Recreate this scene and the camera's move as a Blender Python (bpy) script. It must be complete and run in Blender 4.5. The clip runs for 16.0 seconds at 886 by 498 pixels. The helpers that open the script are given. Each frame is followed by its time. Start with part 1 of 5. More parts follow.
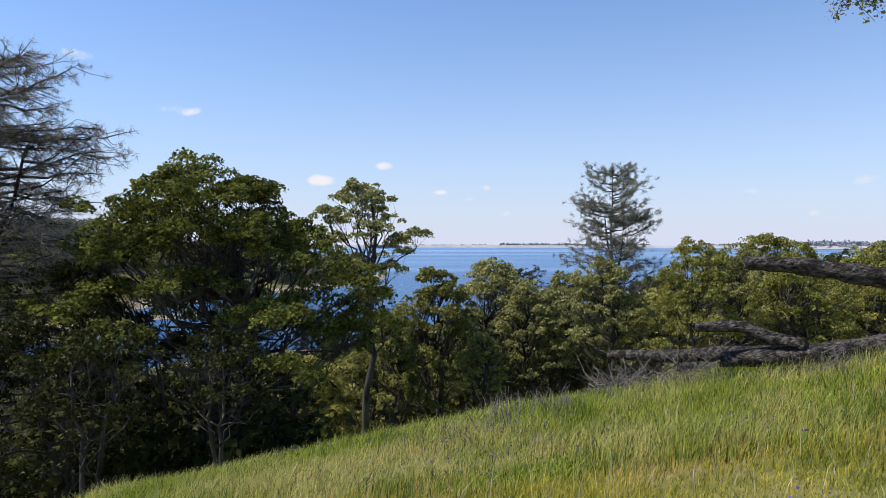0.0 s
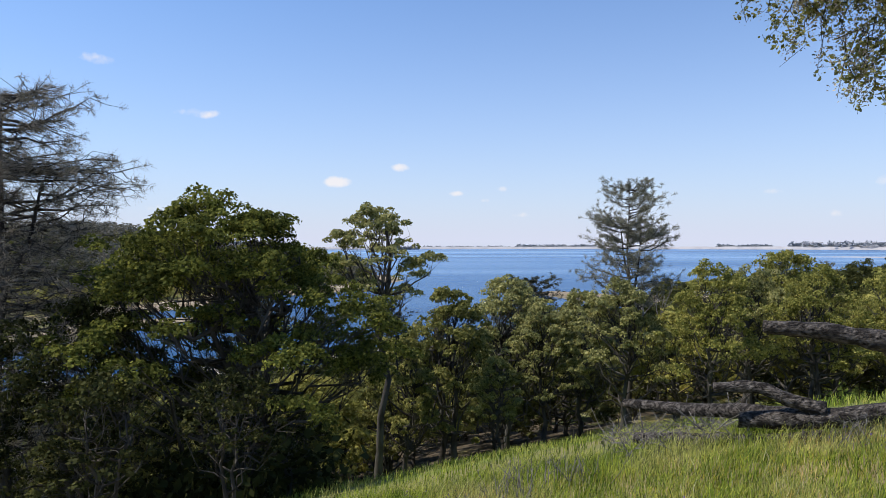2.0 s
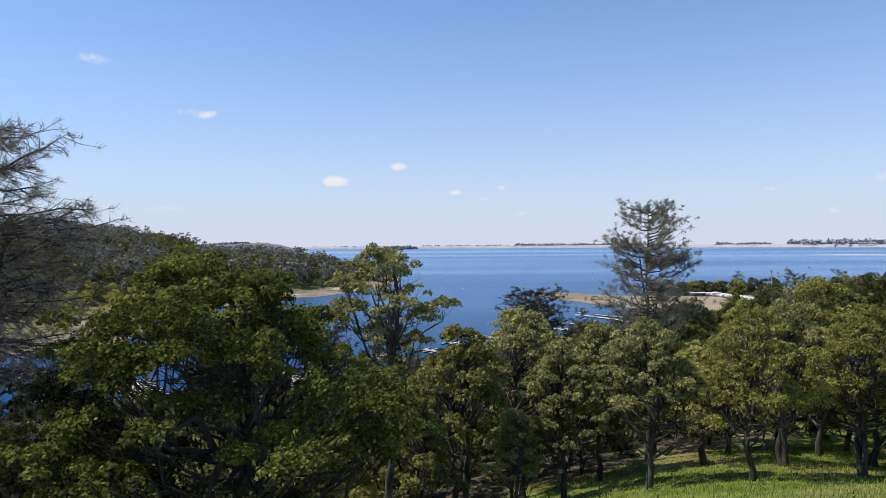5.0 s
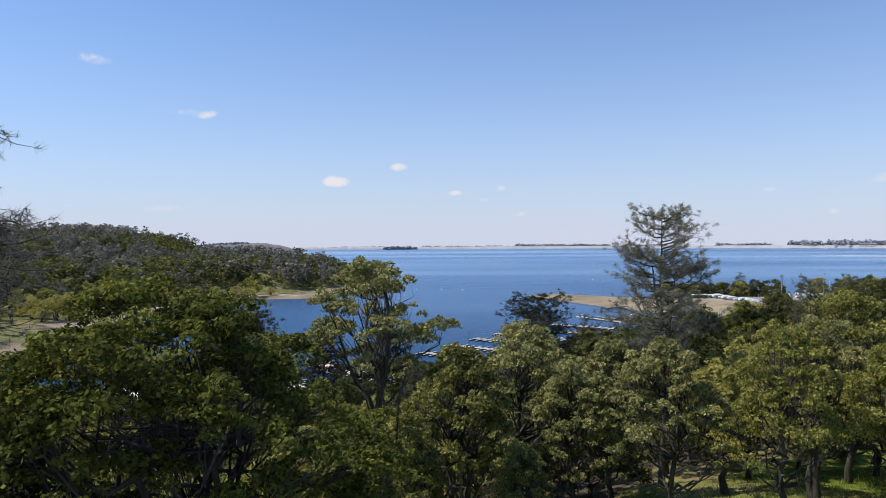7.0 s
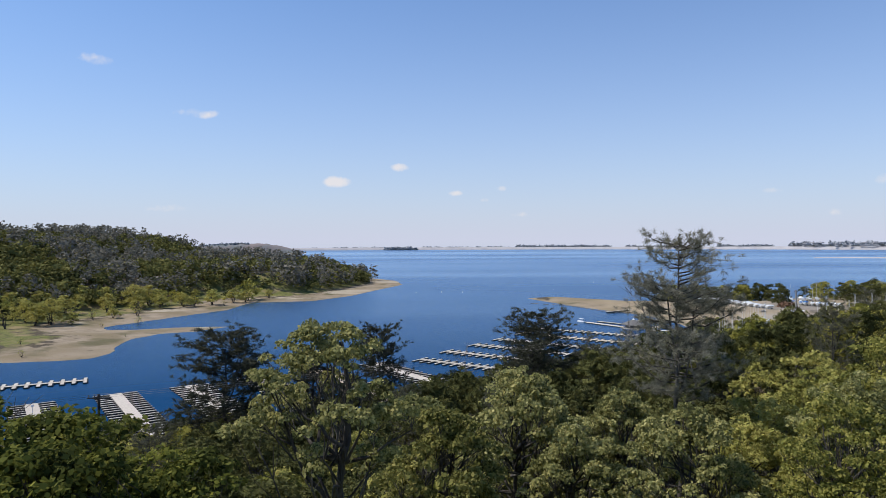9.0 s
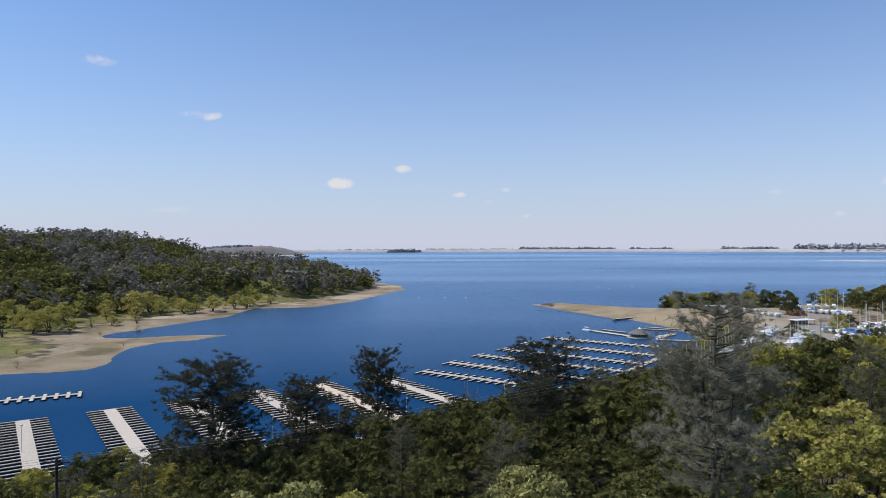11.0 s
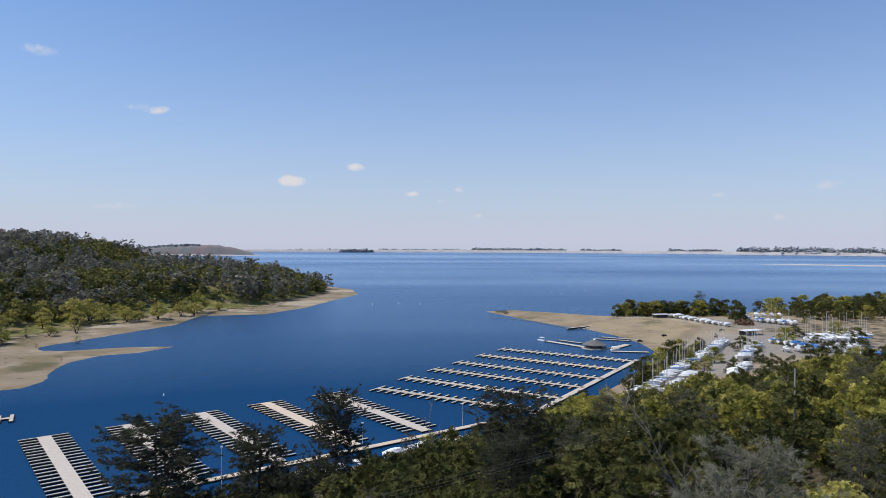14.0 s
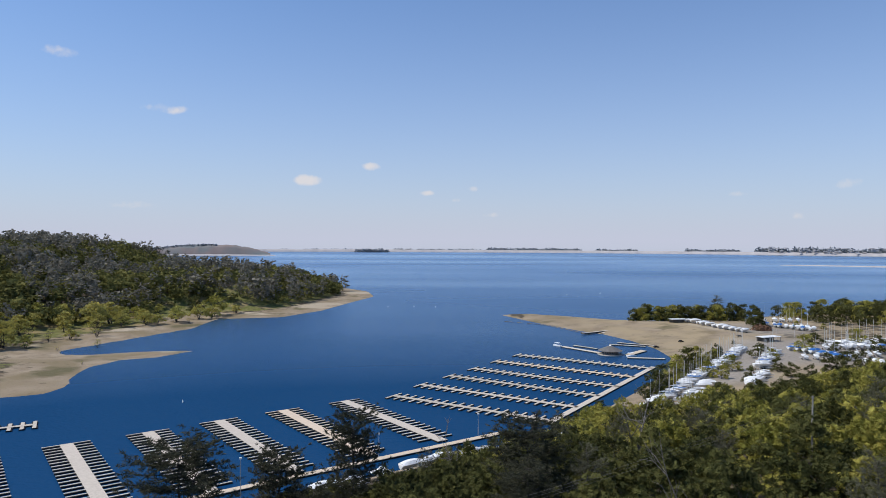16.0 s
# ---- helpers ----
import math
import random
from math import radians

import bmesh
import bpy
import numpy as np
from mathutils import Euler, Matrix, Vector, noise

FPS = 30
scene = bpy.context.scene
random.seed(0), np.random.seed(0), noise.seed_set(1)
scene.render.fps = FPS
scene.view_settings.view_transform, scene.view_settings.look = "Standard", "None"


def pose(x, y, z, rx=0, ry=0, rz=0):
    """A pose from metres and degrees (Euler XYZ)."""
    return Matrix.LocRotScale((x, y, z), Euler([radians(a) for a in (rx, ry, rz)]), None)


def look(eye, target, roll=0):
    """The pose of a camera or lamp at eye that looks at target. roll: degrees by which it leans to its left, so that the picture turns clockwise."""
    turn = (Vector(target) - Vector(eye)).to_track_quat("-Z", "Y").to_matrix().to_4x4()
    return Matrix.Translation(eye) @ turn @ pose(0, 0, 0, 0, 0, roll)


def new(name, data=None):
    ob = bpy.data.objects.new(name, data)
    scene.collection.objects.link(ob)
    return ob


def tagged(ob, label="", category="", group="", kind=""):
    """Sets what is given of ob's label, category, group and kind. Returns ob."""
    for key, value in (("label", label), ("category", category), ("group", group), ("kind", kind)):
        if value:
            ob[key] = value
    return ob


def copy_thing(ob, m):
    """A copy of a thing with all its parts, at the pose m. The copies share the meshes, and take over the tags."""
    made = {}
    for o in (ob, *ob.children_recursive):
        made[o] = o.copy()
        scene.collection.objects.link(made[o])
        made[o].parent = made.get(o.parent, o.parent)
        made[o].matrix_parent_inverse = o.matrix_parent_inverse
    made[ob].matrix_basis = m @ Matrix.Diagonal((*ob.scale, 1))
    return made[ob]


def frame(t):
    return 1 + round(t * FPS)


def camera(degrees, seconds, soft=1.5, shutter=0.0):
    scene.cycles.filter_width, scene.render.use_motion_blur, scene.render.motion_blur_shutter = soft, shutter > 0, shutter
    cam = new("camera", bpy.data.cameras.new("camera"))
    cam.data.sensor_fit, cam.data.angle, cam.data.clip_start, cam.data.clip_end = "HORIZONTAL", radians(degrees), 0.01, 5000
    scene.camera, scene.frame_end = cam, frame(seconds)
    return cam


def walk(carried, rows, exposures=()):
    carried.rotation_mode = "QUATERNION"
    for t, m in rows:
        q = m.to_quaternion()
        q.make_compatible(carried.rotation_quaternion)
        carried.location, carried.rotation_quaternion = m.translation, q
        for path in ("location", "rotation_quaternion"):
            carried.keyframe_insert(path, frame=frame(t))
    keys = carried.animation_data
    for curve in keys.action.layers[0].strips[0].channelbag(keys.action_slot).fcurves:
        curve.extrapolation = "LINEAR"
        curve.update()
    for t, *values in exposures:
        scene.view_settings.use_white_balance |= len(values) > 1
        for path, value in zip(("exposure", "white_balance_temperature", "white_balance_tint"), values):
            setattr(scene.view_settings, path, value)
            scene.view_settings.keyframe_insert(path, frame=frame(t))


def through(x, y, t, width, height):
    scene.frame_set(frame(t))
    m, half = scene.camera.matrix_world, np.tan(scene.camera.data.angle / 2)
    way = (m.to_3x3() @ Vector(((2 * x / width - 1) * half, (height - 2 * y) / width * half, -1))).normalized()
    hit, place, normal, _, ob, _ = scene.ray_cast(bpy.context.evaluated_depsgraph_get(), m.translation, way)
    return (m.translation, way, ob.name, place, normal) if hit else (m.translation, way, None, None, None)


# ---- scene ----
cam = camera(66.0, 16.0, soft=0.6)
PATH = [
    (0, (0.826, 12.460, 59.750), (0.672, 32.457, 59.456), -0.04),
    (0.5, (0.825, 12.506, 59.762), (0.379, 32.499, 59.469), -0.08),
    (1, (0.851, 12.607, 59.885), (0.204, 32.595, 59.601), -0.14),
    (1.5, (0.861, 12.714, 60.177), (0.234, 32.703, 59.916), -0.18),
    (2, (0.939, 12.694, 61.252), (0.312, 32.682, 60.995), -0.13),
    (2.5, (0.984, 12.794, 62.818), (0.364, 32.782, 62.537), -0.21),
    (3, (0.989, 13.272, 63.640), (0.383, 33.261, 63.332), -0.33),
    (3.5, (0.827, 13.955, 63.612), (0.230, 33.944, 63.339), -0.24),
    (4, (0.243, 14.691, 63.531), (-0.356, 34.680, 63.244), -0.35),
    (6.5, (-0.139, 20.359, 64.635), (-0.730, 40.348, 64.348), -0.42),
    (7, (-0.022, 21.409, 64.568), (-0.613, 41.398, 64.293), -0.34),
    (7.5, (0.074, 22.478, 64.585), (-0.515, 42.468, 64.309), -0.34),
    (8, (0.352, 24.532, 64.884), (-0.240, 44.522, 64.622), -0.37),
    (8.5, (0.787, 27.376, 65.760), (0.188, 47.366, 65.501), -0.35),
    (9, (0.906, 28.947, 66.954), (0.293, 48.936, 66.689), -0.26),
    (9.2, (0.842, 29.509, 67.399), (0.244, 49.499, 67.161), -0.53),
    (11.3, (1.241, 37.988, 72.633), (0.505, 57.973, 72.413), -0.18),
    (11.5, (1.025, 38.554, 73.666), (0.301, 58.539, 73.393), -0.10),
    (12, (0.242, 40.051, 75.262), (-0.527, 60.034, 74.989), -0.04),
    (12.5, (-0.295, 41.978, 76.371), (-1.097, 61.961, 76.167), 0.02),
    (13, (-0.321, 43.606, 77.313), (-1.173, 63.587, 77.131), 0.09),
    (13.5, (-0.448, 44.575, 78.098), (-1.065, 64.564, 77.871), 0.19),
    (14, (-1.368, 44.308, 79.264), (-0.694, 64.296, 79.021), 0.23),
    (14.5, (-1.898, 43.662, 80.606), (-1.332, 63.653, 80.350), 0.21),
    (15, (-1.708, 44.456, 81.375), (-1.266, 64.450, 81.130), 0.27),
    (15.5, (-1.497, 44.888, 82.212), (-1.168, 64.884, 81.966), 0.39),
    (16, (-1.818, 43.181, 84.117), (-1.585, 63.177, 83.847), 0.27),
]
walk(cam, [(t, look(eye, target, roll)) for t, eye, target, roll in PATH], [(0, 0.15), (4, 0.1), (7, 0.0), (9, -0.05), (12.5, -0.17), (16, -0.2)])

# ---- world and sun ----
SUN_EL, SUN_AZ = radians(54), radians(-90)          # azimuth from +y towards +x
sun_dir = Vector((math.sin(SUN_AZ) * math.cos(SUN_EL), math.cos(SUN_AZ) * math.cos(SUN_EL), math.sin(SUN_EL)))
world = bpy.data.worlds.new("sky")
scene.world = world
world.use_nodes = True
wn, wl = world.node_tree.nodes, world.node_tree.links
wn.clear()
sky = wn.new("ShaderNodeTexSky")
sky.sky_type = "NISHITA"
sky.sun_disc = False
sky.sun_elevation, sky.sun_rotation = SUN_EL, SUN_AZ
sky.altitude, sky.air_density, sky.dust_density, sky.ozone_density = 150, 1.0, 0.4, 2.5
bg = wn.new("ShaderNodeBackground")
bg.inputs["Strength"].default_value = 0.112
wout = wn.new("ShaderNodeOutputWorld")
coord = wn.new("ShaderNodeTexCoord")


def sky_math(op, a, b=0.0):
    n = wn.new("ShaderNodeMath")
    n.operation = op
    for k, v in enumerate((a, b)):
        if isinstance(v, (int, float)):
            n.inputs[k].default_value = v
        else:
            wl.new(v, n.inputs[k])
    return n.outputs[0]


# small fair-weather clouds: azimuth and elevation in degrees, half width, half height, density
CLOUDS = [(-10.5, 4.85, 1.35, 0.55, 1.0), (-5.4, 6.05, 0.9, 0.38, 0.75), (-0.7, 3.9, 0.75, 0.28, 0.6), (1.8, 3.35, 0.5, 0.22, 0.4),
          (3.1, 4.25, 0.6, 0.25, 0.4), (4.8, 2.1, 0.9, 0.25, 0.4), (-21.5, 9.95, 2.0, 0.42, 0.5), (-28.6, 13.4, 1.4, 0.45, 0.5),
          (24.0, 3.6, 0.8, 0.25, 0.35), (31.0, 4.2, 1.4, 0.4, 0.3), (15.0, 4.6, 1.3, 0.35, 0.22), (-24.0, 2.6, 2.2, 0.3, 0.18),
          (28.5, 2.0, 1.0, 0.3, 0.25)]
sep = wn.new("ShaderNodeSeparateXYZ")
wl.new(coord.outputs["Generated"], sep.inputs[0])
az = sky_math("ARCTAN2", sep.outputs[0], sep.outputs[1])
el = sky_math("ARCSINE", sep.outputs[2])
puff = wn.new("ShaderNodeTexNoise")
puff.inputs["Scale"].default_value = 55.0
puff.inputs["Detail"].default_value = 5.0
wl.new(coord.outputs["Generated"], puff.inputs["Vector"])
cover = None
for a, e, w, h, dens in CLOUDS:
    dx = sky_math("DIVIDE", sky_math("SUBTRACT", az, radians(a)), radians(w))
    dy = sky_math("DIVIDE", sky_math("SUBTRACT", el, radians(e)), radians(h))
    r2 = sky_math("ADD", sky_math("MULTIPLY", dx, dx), sky_math("MULTIPLY", dy, dy))
    body = sky_math("MULTIPLY", sky_math("SUBTRACT", 1.0, r2), dens)
    cover = body if cover is None else sky_math("MAXIMUM", cover, body)
edge = sky_math("ADD", cover, sky_math("MULTIPLY", sky_math("SUBTRACT", puff.outputs["Fac"], 0.55), 1.6))
veil = wn.new("ShaderNodeMapRange")
veil.inputs["From Min"].default_value, veil.inputs["From Max"].default_value = 0.0, 0.9
veil.inputs["To Max"].default_value = 0.85
veil.interpolation_type = "SMOOTHSTEP"
wl.new(sky_math("MULTIPLY", edge, sky_math("GREATER_THAN", cover, -0.6)), veil.inputs["Value"])
mixc = wn.new("ShaderNodeMix")
mixc.data_type = "RGBA"
mixc.inputs["B"].default_value = (7.6, 7.3, 7.4, 1)
wl.new(veil.outputs[0], mixc.inputs["Factor"])
tint = wn.new("ShaderNodeMix")
tint.data_type, tint.blend_type = "RGBA", "MULTIPLY"
tint.inputs["Factor"].default_value = 1.0
tint.inputs["B"].default_value = (0.66, 1.045, 1.41, 1)
wl.new(sky.outputs[0], tint.inputs["A"])
hazy = wn.new("ShaderNodeMix")                       # pale summer haze low over the lake
hazy.data_type = "RGBA"
hazy.inputs["B"].default_value = (5.65, 5.95, 7.3, 1)
wl.new(tint.outputs["Result"], hazy.inputs["A"])
wl.new(sky_math("MULTIPLY", sky_math("EXPONENT", sky_math("MULTIPLY", sky_math("ABSOLUTE", el), -5.2)), 0.97), hazy.inputs["Factor"])
wl.new(hazy.outputs["Result"], mixc.inputs["A"])
wl.new(mixc.outputs["Result"], bg.inputs["Color"])
wl.new(bg.outputs[0], wout.inputs["Surface"])

sun = new("sun", bpy.data.lights.new("sun", "SUN"))
sun.data.energy, sun.data.angle, sun.data.color = 4.5, radians(0.55), (1.0, 0.95, 0.86)
sun.matrix_world = look((0, 0, 300), Vector((0, 0, 300)) - sun_dir)


# ---- materials ----
def material(name, c1, c2, scale=4.0, rough=0.8, bump=0.0, bump_scale=None, vary=0.0, by="", metal=0.0, c3=None, scale3=0.15, through=0.0, stretch=(1, 1, 1), object_space=False, spec=0.12):
    """Two-tone noise colour, an optional third tone at a large scale, relief, and variation from piece to piece."""
    m = bpy.data.materials.new(name)
    m.use_nodes = True
    n, l = m.node_tree.nodes, m.node_tree.links
    p = n["Principled BSDF"]
    p.inputs["Roughness"].default_value = rough
    p.inputs["Metallic"].default_value = metal
    p.inputs["Specular IOR Level"].default_value = spec
    if object_space:
        tc = n.new("ShaderNodeTexCoord").outputs["Object"]
    else:
        tc = n.new("ShaderNodeNewGeometry").outputs["Position"]
    mp = n.new("ShaderNodeMapping")
    mp.inputs["Scale"].default_value = stretch
    l.new(tc, mp.inputs["Vector"])

    def tex(s, detail=6.0):
        t = n.new("ShaderNodeTexNoise")
        t.inputs["Scale"].default_value = s
        t.inputs["Detail"].default_value = detail
        l.new(mp.outputs[0], t.inputs["Vector"])
        return t.outputs["Fac"]

    def ramp(f, lo, hi):
        r = n.new("ShaderNodeMapRange")
        r.inputs["From Min"].default_value, r.inputs["From Max"].default_value = lo, hi
        l.new(f, r.inputs["Value"])
        return r.outputs[0]

    def mix(f, a, b):
        x = n.new("ShaderNodeMix")
        x.data_type = "RGBA"
        for key, v in (("Factor", f), ("A", a), ("B", b)):
            if isinstance(v, tuple):
                x.inputs[key].default_value = (*v, 1) if len(v) == 3 else v
            else:
                l.new(v, x.inputs[key])
        return x.outputs["Result"]

    col = mix(ramp(tex(scale), 0.33, 0.67), c1, c2)
    if c3:
        col = mix(ramp(tex(scale3, 3.0), 0.45, 0.62), col, c3)
    if vary:
        rnd = n.new("ShaderNodeNewGeometry").outputs["Random Per Island"] if by != "object" else n.new("ShaderNodeObjectInfo").outputs["Random"]
        hsv = n.new("ShaderNodeHueSaturation")
        l.new(col, hsv.inputs["Color"])
        mr = n.new("ShaderNodeMapRange")
        mr.inputs["To Min"].default_value, mr.inputs["To Max"].default_value = 1 - vary, 1 + vary
        l.new(rnd, mr.inputs["Value"])
        l.new(mr.outputs[0], hsv.inputs["Value"])
        mh = n.new("ShaderNodeMapRange")
        mh.inputs["To Min"].default_value, mh.inputs["To Max"].default_value = 0.5 + vary * 0.035, 0.5 - vary * 0.035
        l.new(rnd, mh.inputs["Value"])
        l.new(mh.outputs[0], hsv.inputs["Hue"])
        col = hsv.outputs["Color"]
    l.new(col, p.inputs["Base Color"])
    if bump:
        b = n.new("ShaderNodeBump")
        b.inputs["Strength"].default_value = 1.0
        b.inputs["Distance"].default_value = bump
        l.new(tex(bump_scale or scale * 3), b.inputs["Height"])
        l.new(b.outputs[0], p.inputs["Normal"])
    if through:
        tr = n.new("ShaderNodeBsdfTranslucent")
        l.new(col, tr.inputs["Color"])
        ms = n.new("ShaderNodeMixShader")
        ms.inputs[0].default_value = through
        l.new(p.outputs[0], ms.inputs[1])
        l.new(tr.outputs[0], ms.inputs[2])
        l.new(ms.outputs[0], n["Material Output"].inputs["Surface"])
    return m


def foliage(name, c1, c2, leaf, scale=0.35, through=0.3, fill=0.50, vary=0.35, rough=0.65):
    """Sprays of leaves about leaf metres wide: gaps between them, and a tone of its own for each."""
    m = bpy.data.materials.new(name)
    m.use_nodes = True
    n, l = m.node_tree.nodes, m.node_tree.links
    p = n["Principled BSDF"]
    p.inputs["Roughness"].default_value = rough
    p.inputs["Specular IOR Level"].default_value = 0.03
    geo = n.new("ShaderNodeNewGeometry")
    cell = n.new("ShaderNodeTexVoronoi")
    cell.inputs["Scale"].default_value = 1.0 / leaf
    l.new(geo.outputs["Position"], cell.inputs["Vector"])
    big = n.new("ShaderNodeTexNoise")
    big.inputs["Scale"].default_value = scale
    l.new(geo.outputs["Position"], big.inputs["Vector"])
    r = n.new("ShaderNodeMapRange")
    r.inputs["From Min"].default_value, r.inputs["From Max"].default_value = 0.35, 0.65
    l.new(big.outputs["Fac"], r.inputs["Value"])
    x = n.new("ShaderNodeMix")
    x.data_type = "RGBA"
    x.inputs["A"].default_value, x.inputs["B"].default_value = (*c1, 1), (*c2, 1)
    l.new(r.outputs[0], x.inputs["Factor"])
    tone = n.new("ShaderNodeSeparateColor")
    l.new(cell.outputs["Color"], tone.inputs[0])
    add = n.new("ShaderNodeMath")
    add.operation = "ADD"
    l.new(tone.outputs[0], add.inputs[0])
    l.new(geo.outputs["Random Per Island"], add.inputs[1])
    val = n.new("ShaderNodeMapRange")
    val.inputs["From Max"].default_value = 2.0
    val.inputs["To Min"].default_value, val.inputs["To Max"].default_value = 1 - vary * 1.3, 1 + vary * 1.3
    l.new(add.outputs[0], val.inputs["Value"])
    hsv = n.new("ShaderNodeHueSaturation")
    hue = n.new("ShaderNodeMapRange")
    hue.inputs["To Min"].default_value, hue.inputs["To Max"].default_value = 0.513, 0.482
    l.new(tone.outputs[1], hue.inputs["Value"])
    l.new(hue.outputs[0], hsv.inputs["Hue"])
    l.new(val.outputs[0], hsv.inputs["Value"])
    l.new(x.outputs["Result"], hsv.inputs["Color"])
    l.new(hsv.outputs["Color"], p.inputs["Base Color"])
    tr = n.new("ShaderNodeBsdfTranslucent")
    l.new(hsv.outputs["Color"], tr.inputs["Color"])
    ms = n.new("ShaderNodeMixShader")
    ms.inputs[0].default_value = through
    l.new(p.outputs[0], ms.inputs[1])
    l.new(tr.outputs[0], ms.inputs[2])
    gap = n.new("ShaderNodeMath")
    gap.operation = "LESS_THAN"
    l.new(cell.outputs["Distance"], gap.inputs[0])
    gap.inputs[1].default_value = fill
    clear = n.new("ShaderNodeBsdfTransparent")
    cut = n.new("ShaderNodeMixShader")
    l.new(gap.outputs[0], cut.inputs[0])
    l.new(clear.outputs[0], cut.inputs[1])
    l.new(ms.outputs[0], cut.inputs[2])
    l.new(cut.outputs[0], n["Material Output"].inputs["Surface"])
    return m


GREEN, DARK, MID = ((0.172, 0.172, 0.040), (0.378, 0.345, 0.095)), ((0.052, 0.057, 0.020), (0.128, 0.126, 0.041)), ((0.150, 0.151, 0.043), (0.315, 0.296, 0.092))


def leafy(name, c1, c2, scale=0.35, through=0.4, vary=0.6):
    """Single leaves: two tones over the crown, and a tone of its own for each leaf."""
    return material(name, c1, c2, scale, 0.7, vary=vary, through=through, spec=0.04)


oak_leaf, oak_leaf_mid = leafy("oak_leaf", (0.190, 0.192, 0.046), (0.38, 0.362, 0.100), 0.35, 0.45), leafy("oak_leaf_mid", *MID)
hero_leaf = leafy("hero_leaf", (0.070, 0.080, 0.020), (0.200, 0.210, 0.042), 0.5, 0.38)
oak_leaf_pale = leafy("oak_leaf_pale", (0.210, 0.210, 0.075), (0.395, 0.376, 0.148), 0.4, 0.44)
# near-black leaves: deep woodland shade is put into the colour
painted_shade_leaf = leafy("painted_shade_leaf", (0.028, 0.032, 0.011), (0.070, 0.072, 0.022), 0.4, 0.2)
oak_twig, oak_twig_mid, oak_twig_dark = foliage("oak_twig", *GREEN, 0.09, 0.35, 0.28, 0.54), foliage("oak_twig_mid", *MID, 0.09, 0.35, 0.25, 0.54), foliage("oak_twig_dark", (0.098, 0.100, 0.032), (0.205, 0.196, 0.064), 0.09, 0.35, 0.22, 0.54)
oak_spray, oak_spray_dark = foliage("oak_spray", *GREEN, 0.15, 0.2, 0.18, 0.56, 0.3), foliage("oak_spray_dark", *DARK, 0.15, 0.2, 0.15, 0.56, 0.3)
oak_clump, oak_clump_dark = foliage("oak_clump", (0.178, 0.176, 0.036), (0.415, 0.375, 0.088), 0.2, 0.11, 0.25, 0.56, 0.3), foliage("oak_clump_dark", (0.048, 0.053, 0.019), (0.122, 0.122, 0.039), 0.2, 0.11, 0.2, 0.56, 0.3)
pine_needle = material("pine_needle", (0.175, 0.17, 0.12), (0.29, 0.273, 0.205), 0.4, 0.7, vary=0.35, through=0.25, spec=0.1)
pine_mid = material("pine_mid", (0.098, 0.096, 0.060), (0.185, 0.176, 0.118), 0.4, 0.7, vary=0.35, through=0.25, spec=0.05)
pine_shade = material("pine_shade", (0.18, 0.158, 0.122), (0.34, 0.30, 0.24), 0.4, 0.7, vary=0.35, through=0.2, spec=0.1)
pine_dark = material("pine_dark", (0.045, 0.047, 0.030), (0.085, 0.085, 0.055), 0.4, 0.8, vary=0.3, through=0.15, spec=0.03)
oak_leaf_far = material("oak_leaf_far", (0.090, 0.092, 0.032), (0.225, 0.212, 0.066), 0.04, 0.8, vary=0.4, through=0.2, spec=0.03)
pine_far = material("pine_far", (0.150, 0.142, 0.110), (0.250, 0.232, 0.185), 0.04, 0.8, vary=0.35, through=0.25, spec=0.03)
willow_leaf = foliage("willow_leaf", (0.34, 0.33, 0.085), (0.47, 0.41, 0.12), 0.4, 0.02, 0.3, 0.52)
live_leaf = material("live_leaf", (0.17, 0.18, 0.055), (0.36, 0.35, 0.13), 1.5, 0.4, vary=0.55, through=0.35)
live_catkin = material("live_catkin", (0.30, 0.26, 0.19), (0.48, 0.42, 0.33), 1.5, 0.8, vary=0.35, through=0.15)
flower = material("flower", (0.10, 0.05, 0.22), (0.16, 0.09, 0.30), 4.0, 0.6)
# far sand and hill: haze over the lake is put into the greyed colours
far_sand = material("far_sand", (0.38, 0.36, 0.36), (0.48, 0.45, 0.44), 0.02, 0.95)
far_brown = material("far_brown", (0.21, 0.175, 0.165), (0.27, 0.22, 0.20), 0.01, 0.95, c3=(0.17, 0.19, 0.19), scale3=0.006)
# distance haze is painted in: paler and bluer than real foliage
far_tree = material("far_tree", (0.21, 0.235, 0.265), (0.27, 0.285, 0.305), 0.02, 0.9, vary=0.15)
bark = material("bark", (0.024, 0.021, 0.019), (0.085, 0.074, 0.064), 3.0, 0.95, bump=0.05, bump_scale=9, stretch=(1, 1, 0.3), c3=(0.10, 0.092, 0.08), scale3=1.1)
dead_wood = material("dead_wood", (0.08, 0.068, 0.06), (0.25, 0.225, 0.20), 4.0, 0.9, bump=0.03, bump_scale=14)
grass_blade = material("grass_blade", (0.235, 0.24, 0.022), (0.52, 0.45, 0.07), 0.7, 0.6, vary=0.7, through=0.42, c3=(0.56, 0.41, 0.15), scale3=0.3)
lush_blade = material("lush_blade", (0.10, 0.165, 0.018), (0.34, 0.40, 0.058), 0.9, 0.55, vary=0.8, through=0.45, c3=(0.44, 0.43, 0.13), scale3=0.3)
straw = material("straw", (0.46, 0.40, 0.20), (0.62, 0.55, 0.32), 2.0, 0.7, vary=0.3, through=0.3)
deck_wood = material("deck_wood", (0.46, 0.40, 0.33), (0.60, 0.53, 0.45), 2.0, 0.85, vary=0.16, by="object")
deck_yellow = material("deck_yellow", (0.54, 0.43, 0.32), (0.64, 0.53, 0.41), 2.0, 0.85, vary=0.12, by="object")
float_black = material("float_black", (0.012, 0.012, 0.012), (0.03, 0.03, 0.03), 3.0, 0.7)
